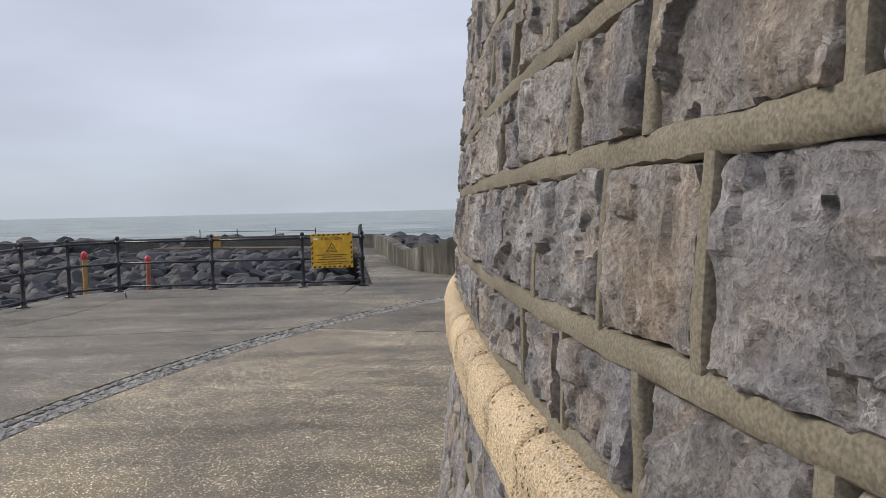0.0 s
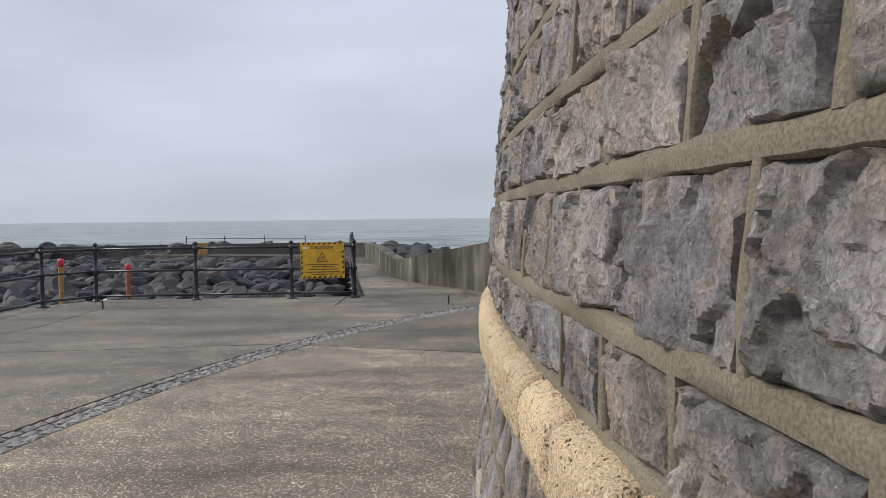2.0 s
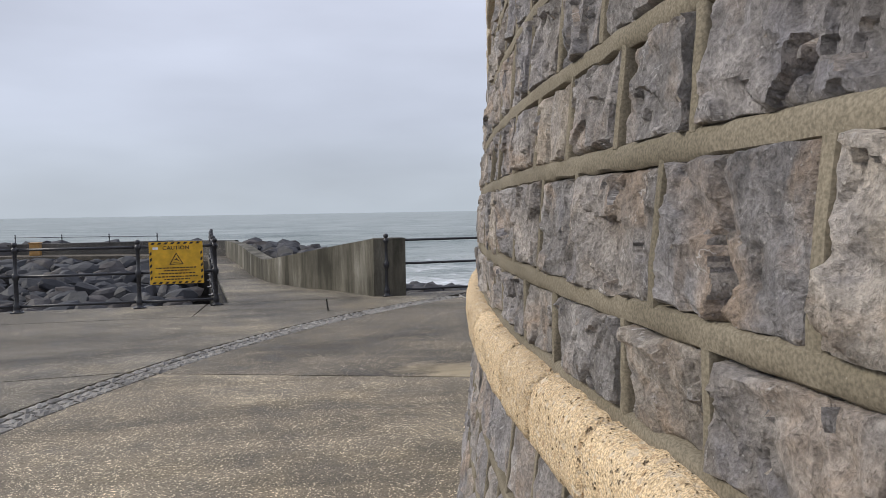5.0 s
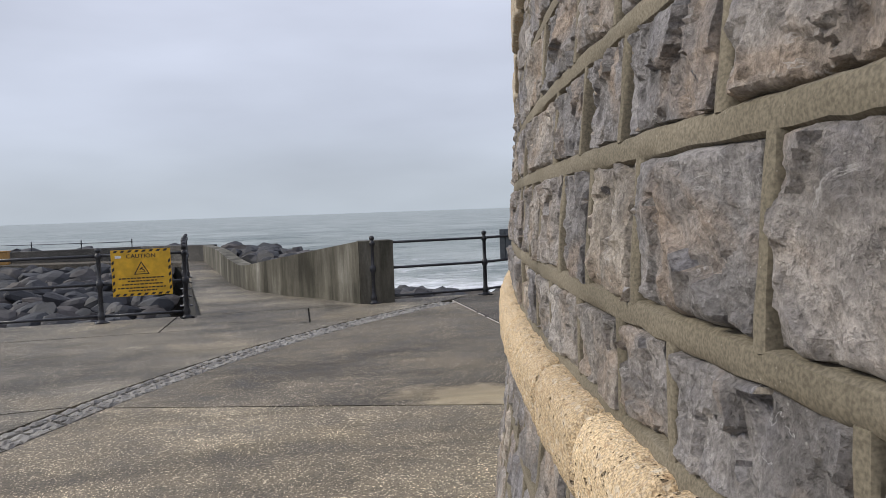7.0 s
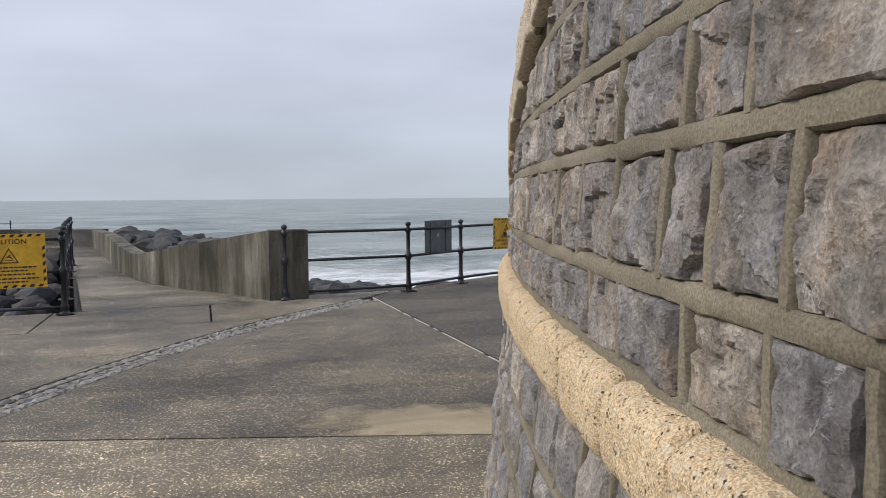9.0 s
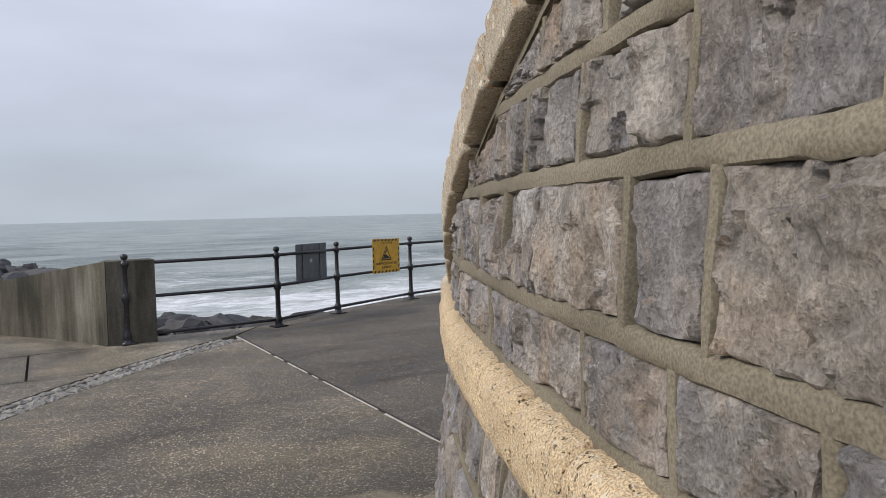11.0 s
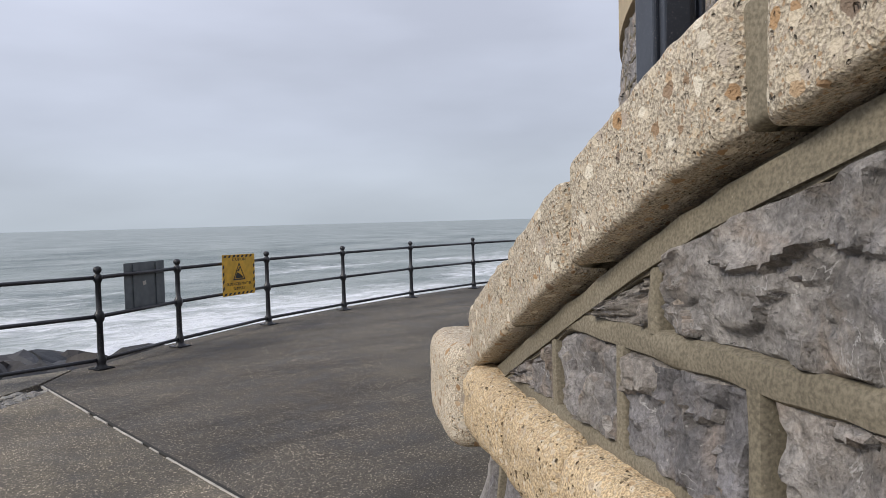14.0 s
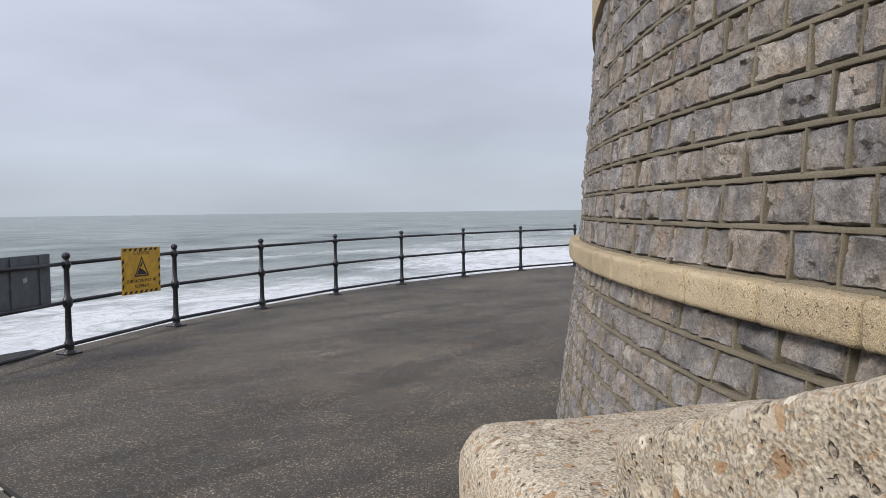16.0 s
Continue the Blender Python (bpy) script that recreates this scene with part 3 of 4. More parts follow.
def ring_wall(parent, name, material, radius_out, r_in, th0, th1, heights, step=0.75):
    """The core of a curved wall, a closed solid; heights(th): its lower and upper end."""
    n = int((th1 - th0) / step) + 2
    nz = 6
    verts, faces = [], []
    for i in range(n):
        th = th0 + (th1 - th0) * i / (n - 1)
        lo, hi = heights(th)
        for j in range(nz):
            z = lo + (hi - lo) * j / (nz - 1)
            verts.append(ring(th, radius_out(z), z))
        for j in range(nz - 1, -1, -1):
            z = lo + (hi - lo) * j / (nz - 1)
            verts.append(ring(th, r_in, z))
    m = 2 * nz
    for i in range(n - 1):
        for j in range(m):
            k = (j + 1) % m
            faces.append((i * m + j, i * m + k, (i + 1) * m + k, (i + 1) * m + j))
    faces += [tuple(range(m - 1, -1, -1)), tuple((n - 1) * m + j for j in range(m))]
    return part_mesh(name, mesh_from(name, verts, faces, material), parent)


def moulding(rng, th0, th1, profile, z_of, radius, step, rough, roll=0.012):
    """A length of moulded stone swept round the tower: profile of (out, up) pairs, rounded at its two ends, with a worn uneven face."""
    n = max(6, int(radians(th1 - th0) * 11.0 / step))
    seed = Vector((rng.uniform(0, 90), rng.uniform(0, 90), rng.uniform(0, 90)))
    cx = sum(p[0] for p in profile) / len(profile)
    cz = sum(p[1] for p in profile) / len(profile)
    verts, faces = [], []
    arc = radians(th1 - th0) * 11.0
    m = len(profile)
    for i in range(n):
        f = i / (n - 1)
        th = th0 + (th1 - th0) * f
        d = min(f, 1 - f) * arc
        shrink = roll * (1 - math.sqrt(max(0.0, 1 - (1 - min(1.0, d / roll)) ** 2)))
        for out, up in profile:
            lx, lz = out - cx, up - cz
            ll = math.hypot(lx, lz) or 1.0
            q = Vector((f * arc, out, up)) + seed
            e = rough * (noise.fractal(q * 30, 1.0, 2.0, 4) + 0.8 * noise.noise(q * 9)) - shrink
            o, u = out + lx / ll * e, up + lz / ll * e
            z = z_of(th) + u
            verts.append(ring(th, (radius(z_of(th)) if callable(radius) else radius) + o, z))
    for i in range(n - 1):
        for j in range(m):
            k = (j + 1) % m
            faces.append((i * m + j, (i + 1) * m + j, (i + 1) * m + k, i * m + k))
    faces += [tuple(range(m)), tuple((n - 1) * m + j for j in range(m - 1, -1, -1))]
    return verts, faces


def round_profile(inner, outer, z0, z1, corner, per=4):
    """A rectangle with rounded outer corners: (out, up) pairs, anticlockwise."""
    pts = [(inner, z0)]
    n = max(2, int((outer - inner) / 0.02))
    pts += [(inner + (outer - corner - inner) * i / n, z0) for i in range(1, n)]
    pts += [(outer - corner + corner * math.sin(a), z0 + corner - corner * math.cos(a)) for a in [math.pi / 2 * i / per for i in range(per + 1)]]
    m = max(1, int((z1 - z0 - 2 * corner) / 0.012))
    pts += [(outer, z0 + corner + (z1 - z0 - 2 * corner) * i / m) for i in range(1, m)]
    pts += [(outer - corner + corner * math.cos(a), z1 - corner + corner * math.sin(a)) for a in [math.pi / 2 * i / per for i in range(per + 1)]]
    pts += [(inner + (outer - corner - inner) * i / n, z1) for i in range(n - 1, 0, -1)]
    pts.append((inner, z1))
    return pts


# ---- promenade ----
def drain_point(y, out=0.0):
    """A point of the sett drain at a given y, or beside it."""
    r = 16.79
    return (13.16 - math.sqrt(r * r - (y - 3.52) ** 2) - out * math.cos(math.asin((y - 3.52) / r)), y + out * math.sin(math.asin((y - 3.52) / r)))


def slab(parent, pts, material, depth=0.16, gap=0.013):
    bm = bmesh.new()
    f = bm.faces.new([bm.verts.new((x, y, 0.0)) for x, y in pts])
    bm.normal_update()
    if f.normal.z < 0:
        f.normal_flip()
    rim = bmesh.ops.inset_region(bm, faces=[f], thickness=gap, use_even_offset=True, use_boundary=True)["faces"]
    bmesh.ops.delete(bm, geom=rim, context="FACES")
    top = bmesh.ops.extrude_face_region(bm, geom=list(bm.faces))
    low = [v for v in top["geom"] if isinstance(v, bmesh.types.BMVert)]
    bmesh.ops.translate(bm, vec=(0, 0, -depth), verts=low)
    bmesh.ops.recalc_face_normals(bm, faces=bm.faces)
    return part("slab", bm, material, parent)


promenade = thing("pavement", (0, 8, 0), "worn brown-grey concrete promenade slabs beside the round tower", "pavement", kind="structure")
SIDE = 0.175
inner = [drain_point(y, 0.0 if y < 2.9 else -SIDE) for y in np.linspace(-12, 10.87, 31)]
slab(promenade, [(30, -12)] + inner + [(1.62, 9.70), (3.2, 9.05)] + [(11.4, 6.0), (30, 3.0)], TAN_CONCRETE)
mid = [drain_point(y, -SIDE) for y in np.linspace(10.87, 16.30, 10)]
slab(promenade, mid + [(2.59, 16.40), (2.61, 9.31), (1.62, 9.70)], SANDY_CONCRETE)
outer_edge = [(3.1, 17.42), (3.5, 17.55), (4.46, 18.3), (6.3, 19.3), (8.2, 19.98), (10.3, 20.62), (12.5, 21.03), (14.8, 21.16), (17.1, 21.1), (19.3, 20.8)]
slab(promenade, [(2.61, 16.76)] + outer_edge + [(40, 14), (40, 3.0), (11.4, 6.0), (3.2, 9.05), (2.61, 9.31)], TARMAC)
left = [drain_point(y, 0.0 if y < 2.9 else SIDE) for y in np.linspace(-12, 10.86, 31)]
slab(promenade, left + [(-5.0, 10.62), (-30, 10.2), (-30, -12)], CONCRETE)
left2 = [drain_point(y, SIDE) for y in np.linspace(10.86, 15.06, 8)]
slab(promenade, [(-5.0, 10.62)] + left2 + [(-2.0, 15.08), (-6.2, 15.05), (-6.25, 14.7), (-6.2, 12.9), (-6.5, 11.7), (-7.6, 10.56)], CONCRETE)
slab(promenade, [(-7.6, 10.56), (-6.5, 11.7), (-6.2, 12.9), (-6.25, 14.7), (-6.2, 15.05), (-6.9, 16.62), (-7.75, 15.65), (-7.85, 13.9), (-7.9, 12.4), (-30, 10.2)], CONCRETE)
slab(promenade, [(-6.2, 15.05), (-2.0, 15.08), (-1.95, 16.74), (-4.95, 16.68), (-6.9, 16.62)], CONCRETE)
slab(promenade, [(-2.0, 15.08), (0.09, 15.10), (0.13, 16.80), (-1.6, 16.76), (-1.95, 16.74)], CONCRETE)
band = [drain_point(y, SIDE) for y in np.linspace(15.08, 16.62, 5)]
slab(promenade, [(0.09, 15.10)] + band + [(2.61, 16.80), (3.1, 17.42), (1.70, 17.38), (1.12, 16.93), (0.13, 16.80)], CONCRETE)
slab(promenade, [(-1.6, 16.76), (0.13, 16.80), (1.12, 16.93), (0.52, 17.95), (-0.28, 19.76), (-1.02, 21.3), (-1.18, 22.0), (-2.3, 22.0)], CONCRETE)
slab(promenade, [(-2.3, 22.0), (-1.18, 22.0), (-1.51, 23.6), (-1.94, 26.8), (-2.04, 27.6), (-3.05, 27.6)], CONCRETE)
slab(promenade, [(-3.05, 27.6), (-2.04, 27.6), (-2.35, 30.2), (-2.9, 32.4), (-5.6, 35.4), (-13.5, 37.9), (-14.0, 36.6), (-6.4, 34.2), (-3.64, 32.0)], TARMAC)
base_edge = [(-29.9, -11.9), (-29.9, 10.15), (-7.8, 12.4), (-7.7, 15.6), (-6.9, 16.55), (-1.65, 16.7), (-2.3, 22.0), (-3.0, 27.6), (-3.6, 32.0), (-6.4, 34.25), (-13.9, 36.7), (-13.5, 37.8), (-5.6, 35.3), (-2.95, 32.4), (-1.1, 21.3), (1.1, 17.0), (3.0, 17.3)] + [(x, y - 0.1) for x, y in outer_edge[1:]] + [(39.9, 13.9), (39.9, -11.9)]
nb = len(base_edge)
part_mesh("joint_bed", mesh_from("joint_bed", [(x, y, -0.05) for x, y in base_edge] + [(x, y, -6.0) for x, y in base_edge], [tuple(range(nb - 1, -1, -1))] + [(i, (i + 1) % nb, nb + (i + 1) % nb, nb + i) for i in range(nb)], DIRT), promenade, "dark grit in the open slab joints")

# the pale worn edge along the joint before the tarmac
bm = bmesh.new()
for k in range(46):
    y0 = 9.4 + k * 0.158
    w = 0.004 + 0.020 * abs(noise.noise(Vector((y0 * 3, 1, 1))))
    if noise.noise(Vector((y0 * 7, 4, 2))) < -0.28:
        continue
    add_box(bm, (2.590 - w, y0, -0.02), (2.598, y0 + 0.152 + 0.152 * abs(noise.noise(Vector((y0 * 9, 2, 2)))), 0.006 + 0.002 * noise.noise(Vector((y0 * 5, 3, 1)))), None, 0.002)
part("joint_edging", bm, PALE, promenade, "pale worn cement edging along a slab joint")
# an added black strip draws the dark crack beside the pale edging
bm = bmesh.new()
add_box(bm, (2.602, 9.4, -0.02), (2.626, 16.7, 0.003))
part("joint_sealant", bm, DIRT, promenade, "black strip standing in for the dark crack at a slab joint")


def build_drain():
    """Three rows of granite setts laid in the drain."""
    rng = random.Random(3)
    drain = tagged(thing("drain", (*drain_point(8.0), 0), "curved drain of three rows of grey granite setts", "drain"), kind="structure")
    shapes = []
    for k in range(6):
        bm = bmesh.new()
        add_box(bm, (-0.5, -0.5, -0.5), (0.5, 0.5, 0.5))
        bmesh.ops.subdivide_edges(bm, edges=bm.edges, cuts=2, use_grid_fill=True)
        for v in bm.verts:
            v.co += Vector((rng.uniform(-0.03, 0.03), rng.uniform(-0.04, 0.04), 0))
            edge = max(abs(v.co.x), abs(v.co.y))
            if v.co.z > 0.4:
                v.co.z += rng.uniform(-0.10, 0.12) - (0.22 if edge > 0.4 else 0)
        me = bpy.data.meshes.new("sett")
        bm.to_mesh(me)
        bm.free()
        me.materials.append(SETT)
        shapes.append(me)
    a = math.asin((3.0 - 3.52) / 16.79)
    for row in range(3):
        ang = a + rng.uniform(0, 0.008)
        while 3.52 + 16.79 * math.sin(ang) < 16.45:
            length = rng.uniform(0.125, 0.185)
            mid_ang = ang + 0.5 * length / 16.79
            r = 16.79 + (row - 1) * 0.112
            o = new("sett", rng.choice(shapes))
            o.location = (13.16 - r * math.cos(mid_ang), 3.52 + r * math.sin(mid_ang), -0.026 - (0.006 if row == 1 else 0))
            o.rotation_euler = (rng.uniform(-0.03, 0.03), rng.uniform(-0.03, 0.03), math.pi / 2 - mid_ang + rng.uniform(-0.03, 0.03) + (math.pi if rng.random() < 0.5 else 0))
            o.scale = (length - 0.026, 0.088, 0.07)
            hang(o, drain)
            ang += length / 16.79
    return drain


def build_sea():
    xs = list(np.linspace(-160, 260, 211))
    ys = list(np.linspace(20, 230, 161))
    verts = []
    for x in xs:
        for y in ys:
            d = y - 0.25 * x
            q = Vector((x * 0.05, d * 0.05, 2.0))
            swell = 0.35 * math.sin(d * 0.30 + 2.2 * noise.noise(q * 0.6)) * (0.6 + noise.noise(q * 1.3))
            chop = 0.22 * noise.fractal(Vector((x * 0.22, d * 0.45, 0)), 1.0, 2.0, 4)
            edge = min(1.0, (x + 160) / 30, (260 - x) / 30, (230 - y) / 40, 1.0)
            verts.append((x, y, -4.2 + max(0.0, edge) * (swell + chop)))
    faces = sheet_faces(len(xs), len(ys))
    tagged(new("sea", mesh_from("sea", verts, faces, SEA, True)), "rough grey-green sea with white surf", "sea", kind="structure")
    far = [(-4000, -600, -4.9), (4000, -600, -4.9), (4000, 4500, -4.9), (-4000, 4500, -4.9)]
    tagged(new("water", mesh_from("water", far, [(0, 1, 2, 3)], SEA)), "open grey-green sea out to the misty horizon", "sea", kind="structure")


build_sea()

# ---- the stair wall beside the walk ----
rng = random.Random(11)
stair_wall = thing("wall_stair", ring(15, R_WALL, 0), "curved rock-faced grey limestone stair wall with yellow string course", "wall", kind="structure")
ring_wall(stair_wall, "wall_core", MORTAR, lambda z: wall_radius(z) - 0.03, R_WALL - 0.36, -24, END, lambda th: (-0.05, coping_under(th) + 0.02))
COURSE = 0.189
STRING_LOW, STRING_HIGH = 1.150, 1.300
upper = [1.300, 1.450, 1.650, 1.815, 2.005, 2.19, 2.375, 2.56, 2.75, 2.94, 3.13, 3.32, 3.51, 3.62]
lower = [0.0, 0.19, 0.38, 0.57, 0.76, 0.945, STRING_LOW]
JOINTS = {      # the angles of the upright joints, course by course above the string
    0: (-12.5, -11.31, -9.93, -8.70, -7.52, -6.0, -4.77, -3.5, -1.95, 0.08, 1.9, 3.0, 4.68, 5.85, 7.42, 8.32, 9.5, 10.86, 11.85, 12.63, 13.65, 14.96, 15.83, 16.8, 18.25, 19.4, 20.69, 22.55, 23.83, 25.19, 27.4, 28.67, 29.77),
    1: (-12.1, -10.54, -9.42, -7.92, -6.70, -5.51, -3.96, -2.96, -1.5, -0.32, 1.06, 2.55, 4.15, 5.23, 6.47, 8.03, 9.17, 10.28, 11.58, 12.5, 13.33, 14.08, 15.2, 16.35, 17.58, 19.08, 20.03, 21.75, 23.18, 24.66, 26.37, 28.27),
    2: (-12.6, -11.32, -9.91, -8.69, -7.22, -6.0, -4.69, -2.62, -1.02, 0.67, 2.2, 3.3, 4.48, 5.67, 6.95, 8.48, 9.63, 10.9, 13.03, 13.9, 15.3, 18.06, 19.36, 20.95, 22.43, 23.77, 25.13),
    3: (-12.0, -10.6, -9.4, -8.0, -6.4, -4.9, -3.22, -1.8, -0.55, 1.36, 2.55, 3.8, 5.0, 6.27, 7.6, 8.8, 10.1, 12.17, 14.05, 15.4, 16.8, 18.1, 19.3, 20.58, 22.1),
}
masonry(stair_wall, wall_radius, -13.0, END, upper, JOINTS, 0.031, 0.0052, 0.030, 0.005, lambda k, th: k < 6 and th > -13, lambda th: coping_under(th) - 0.036, rng)
masonry(stair_wall, wall_radius, -13.0, END, lower, {}, 0.024, 0.016, 0.030, 0.003, lambda k, th: False, None, rng)

string_profile = round_profile(-0.10, 0.056, STRING_LOW, STRING_HIGH, 0.048, 5)
th = -13.0
while th < END - 0.3:
    nxt = min(th + math.degrees(rng.uniform(0.26, 0.33) / R_WALL), END)
    v, f = moulding(rng, th + 0.016, nxt - 0.016, string_profile, lambda t: 0.0, R_WALL, 0.008, 0.0050, 0.020)
    part_mesh("string_stone", mesh_from("string_stone", v, f, CAST, True), stair_wall)
    th = nxt

# the bed of mortar under the coping
bed = Pile()
n_bed = 160
for i in range(n_bed):
    a = END - 30.0 * i / (n_bed - 1)
    for out, up in ((-0.2, -0.040), (0.002, -0.040), (-0.002, 0.002), (-0.2, 0.006)):
        z = coping_under(a) + up + 0.006 * noise.noise(Vector((a * 6, up * 40, 0)))
        bed.verts.append(ring(a, wall_radius(z) + out + 0.003 * noise.noise(Vector((a * 8, 5, up * 50))), z))
bed.faces = [(i * 4 + k, i * 4 + (k + 1) % 4, (i + 1) * 4 + (k + 1) % 4, (i + 1) * 4 + k) for i in range(n_bed - 1) for k in range(4)]
part_mesh("coping_bed", mesh_from("coping_bed", bed.verts, bed.faces, MORTAR), stair_wall)

coping_profile = [(o, u) for o, u in round_profile(-0.40, 0.040, 0.019, 0.147, 0.011, 3)]
best = max(range(len(coping_profile) - 1), key=lambda i: coping_profile[i + 1][1] - coping_profile[i][1])
low_u, high_u = coping_profile[best][1], coping_profile[best + 1][1]
coping_profile[best + 1:best + 1] = [(0.040, low_u + (high_u - low_u) * k / 9) for k in range(1, 9)]
COPING_JOINTS = [32.2, 30.5, 29.1, 27.33, 25.6, 23.9, 22.4]
while COPING_JOINTS[-1] > 2:
    COPING_JOINTS.append(COPING_JOINTS[-1] - math.degrees(rng.uniform(0.30, 0.36) / R_WALL))
joint_fill = Pile()
for a, b_th in zip(COPING_JOINTS[1:], COPING_JOINTS):
    lift, push, tip = rng.uniform(-0.004, 0.005), rng.uniform(-0.006, 0.006), rng.uniform(-0.006, 0.006)
    v, f = moulding(rng, a + 0.048, b_th - 0.048, [(o + push, u + lift) for o, u in coping_profile], lambda t: coping_under(t) + tip * (t - a) / (b_th - a), wall_radius, 0.007, 0.0034, 0.030)
    part_mesh("coping_stone", mesh_from("coping_stone", v, f, COPING, True), stair_wall)
    v, f = moulding(rng, a - 0.10, a + 0.10, [(o - 0.020 if o > 0 else o, 0.026 + (u - 0.019) * 0.86) for o, u in coping_profile], coping_under, wall_radius, 0.008, 0.004, 0.002)
    joint_fill.add(v, f)
part_mesh("coping_pointing", mesh_from("coping_pointing", joint_fill.verts, joint_fill.faces, MORTAR, True), stair_wall)
v, f = moulding(rng, 32.26, 33.98, round_profile(-0.40, 0.073, -0.17, 0.062, 0.050, 5), lambda t: 1.262, R_WALL, 0.008, 0.0026, 0.05)
part_mesh("end_stone", mesh_from("end_stone", v, f, COPING, True), stair_wall, "rounded aggregate end block of the coping")

# ---- the round tower ----
tower = thing("wall_tower", ring(50, R_DRUM, 0), "round rock-faced limestone tower base with yellow string course", "tower", kind="structure")
ring_wall(tower, "tower_core", MORTAR, lambda z: drum_radius(z) - 0.03, 0.5, -90, 250, lambda th: (-0.05, 2.86), 4.0)
d_lower = [0.0, 0.13, 0.255, 0.385, 0.51, 0.635, 0.76, 0.885, 1.015, 1.145, 1.262]
d_upper = [1.384, 1.535, 1.678, 1.817, 1.957, 2.10, 2.24, 2.385, 2.53, 2.69, 2.85]
TOWER_JOINTS = {
    0: (37.56, 38.7, 40.51, 41.49, 43.1, 44.4, 45.71, 47.38),
    1: (37.02, 38.26, 39.58, 40.95, 42.55, 43.9, 45.08, 46.37, 48.05),
    2: (37.62, 38.59, 40.28, 41.9, 43.18, 44.61, 45.96, 47.33),
    3: (38.07, 39.25, 40.95, 42.48, 43.87, 45.2, 46.63, 47.97),
    4: (37.55, 38.7, 40.23, 41.86, 43.16, 44.81, 46.0, 47.14),
    5: (38.0, 39.42, 40.6, 41.39, 42.51, 43.91, 45.48, 46.5),
}
TOWER_LOW_JOINTS = {
    7: (39.9, 41.15, 42.29, 43.68, 45.43, 48.03),
    8: (38.0, 39.33, 40.62, 41.93, 42.98, 44.81, 46.87),
    9: (37.23, 38.82, 40.07, 41.27, 42.34, 43.84, 45.41, 47.62),
}
masonry(tower, drum_radius, 25.0, 78.0, d_upper, TOWER_JOINTS, 0.017, 0.011, 0.030, 0.005, lambda k, th: 34 < th < 62, None, rng)
masonry(tower, drum_radius, 25.0, 78.0, d_lower, TOWER_LOW_JOINTS, 0.017, 0.011, 0.030, 0.005, lambda k, th: 40 < th < 58 and k > 4, None, rng)
th = 25.0
d_string = round_profile(-0.10, 0.070, 1.263, 1.383, 0.022, 4)
while th < 78:
    nxt = th + math.degrees(rng.uniform(0.40, 0.46) / R_DRUM)
    v, f = moulding(rng, th + 0.025, nxt - 0.025, d_string, lambda t: 0.0, R_DRUM + 0.02, 0.016, 0.002)
    part_mesh("string_stone", mesh_from("string_stone", v, f, PALE_CAST, True), tower)
    th = nxt
ring_wall(tower, "parapet_band", PALE_CAST, lambda z: R_DRUM - 0.08, 0.5, -90, 250, lambda th: (2.86, 4.6), 2.0)


# ---- railings ----
POST_PROFILE = ((0.085, 0), (0.085, 0.02), (0.059, 0.035), (0.050, 0.06), (0.057, 0.085), (0.057, 0.125), (0.042, 0.15), (0.037, 0.2), (0.034, 0.53), (0.052, 0.555), (0.057, 0.585), (0.057, 0.62), (0.047, 0.645), (0.033, 0.665), (0.031, 0.98), (0.047, 1.005), (0.052, 1.025), (0.052, 1.06), (0.031, 1.08), (0.024, 1.09), (0.040, 1.105), (0.048, 1.13), (0.040, 1.155), (0.014, 1.17))


def build_railing(name, posts, label, heights=(0.105, 0.60, 1.042), base=0.0, slim=1.0):
    rail = thing(name, (*posts[0], base), label, "railing", "iron railings at the sea edge")
    first = None
    for i, (x, y) in enumerate(posts):
        if first is None:
            bm = bmesh.new()
            add_lathe(bm, [(r * slim, z) for r, z in POST_PROFILE])
            add_box(bm, (-0.10, -0.10, 0.0), (0.10, 0.10, 0.018), None, 0.004)
            me = bpy.data.meshes.new("post")
            bm.to_mesh(me)
            bm.free()
            me.materials.append(IRON)
            me.polygons.foreach_set("use_smooth", [len(p.vertices) == 4 for p in me.polygons])
            first = me
        p = new("post", first)
        p.location = (x, y, base)
        p.rotation_euler = (0, 0, 0.3)
        hang(p, rail)
    for (x0, y0), (x1, y1) in zip(posts, posts[1:]):
        for h in heights:
            bm = bmesh.new()
            add_rod(bm, (x0, y0, base + h), (x1, y1, base + h), 0.023 * slim, 10)
            part("rail", bm, IRON, rail, smooth=True)
    return rail


build_railing("railing", [(-7.6, 10.9), (-7.6, 12.4), (-7.55, 13.9), (-7.5, 15.46), (-6.9, 16.36), (-4.95, 16.46), (-3.04, 16.5), (-1.78, 16.53)], "black painted iron railing above the rock armour")
build_railing("railing", [(1.255, 16.91), (3.33, 17.185)], "black painted iron railing beside the concrete wall end")
build_railing("railing", [(3.33, 17.185), (4.58, 18.02), (6.43, 19.03), (8.318, 19.7), (10.416, 20.336), (12.58, 20.734), (14.78, 20.866), (16.98, 20.8), (19.1, 20.5)], "long curved black iron railing above the surf")
build_railing("railing", [(-1.78, 16.53), (-1.98, 18.2), (-2.19, 19.9), (-2.38, 21.6), (-2.55, 23.3), (-2.72, 25.0)], "black iron railing beside the pier walkway")


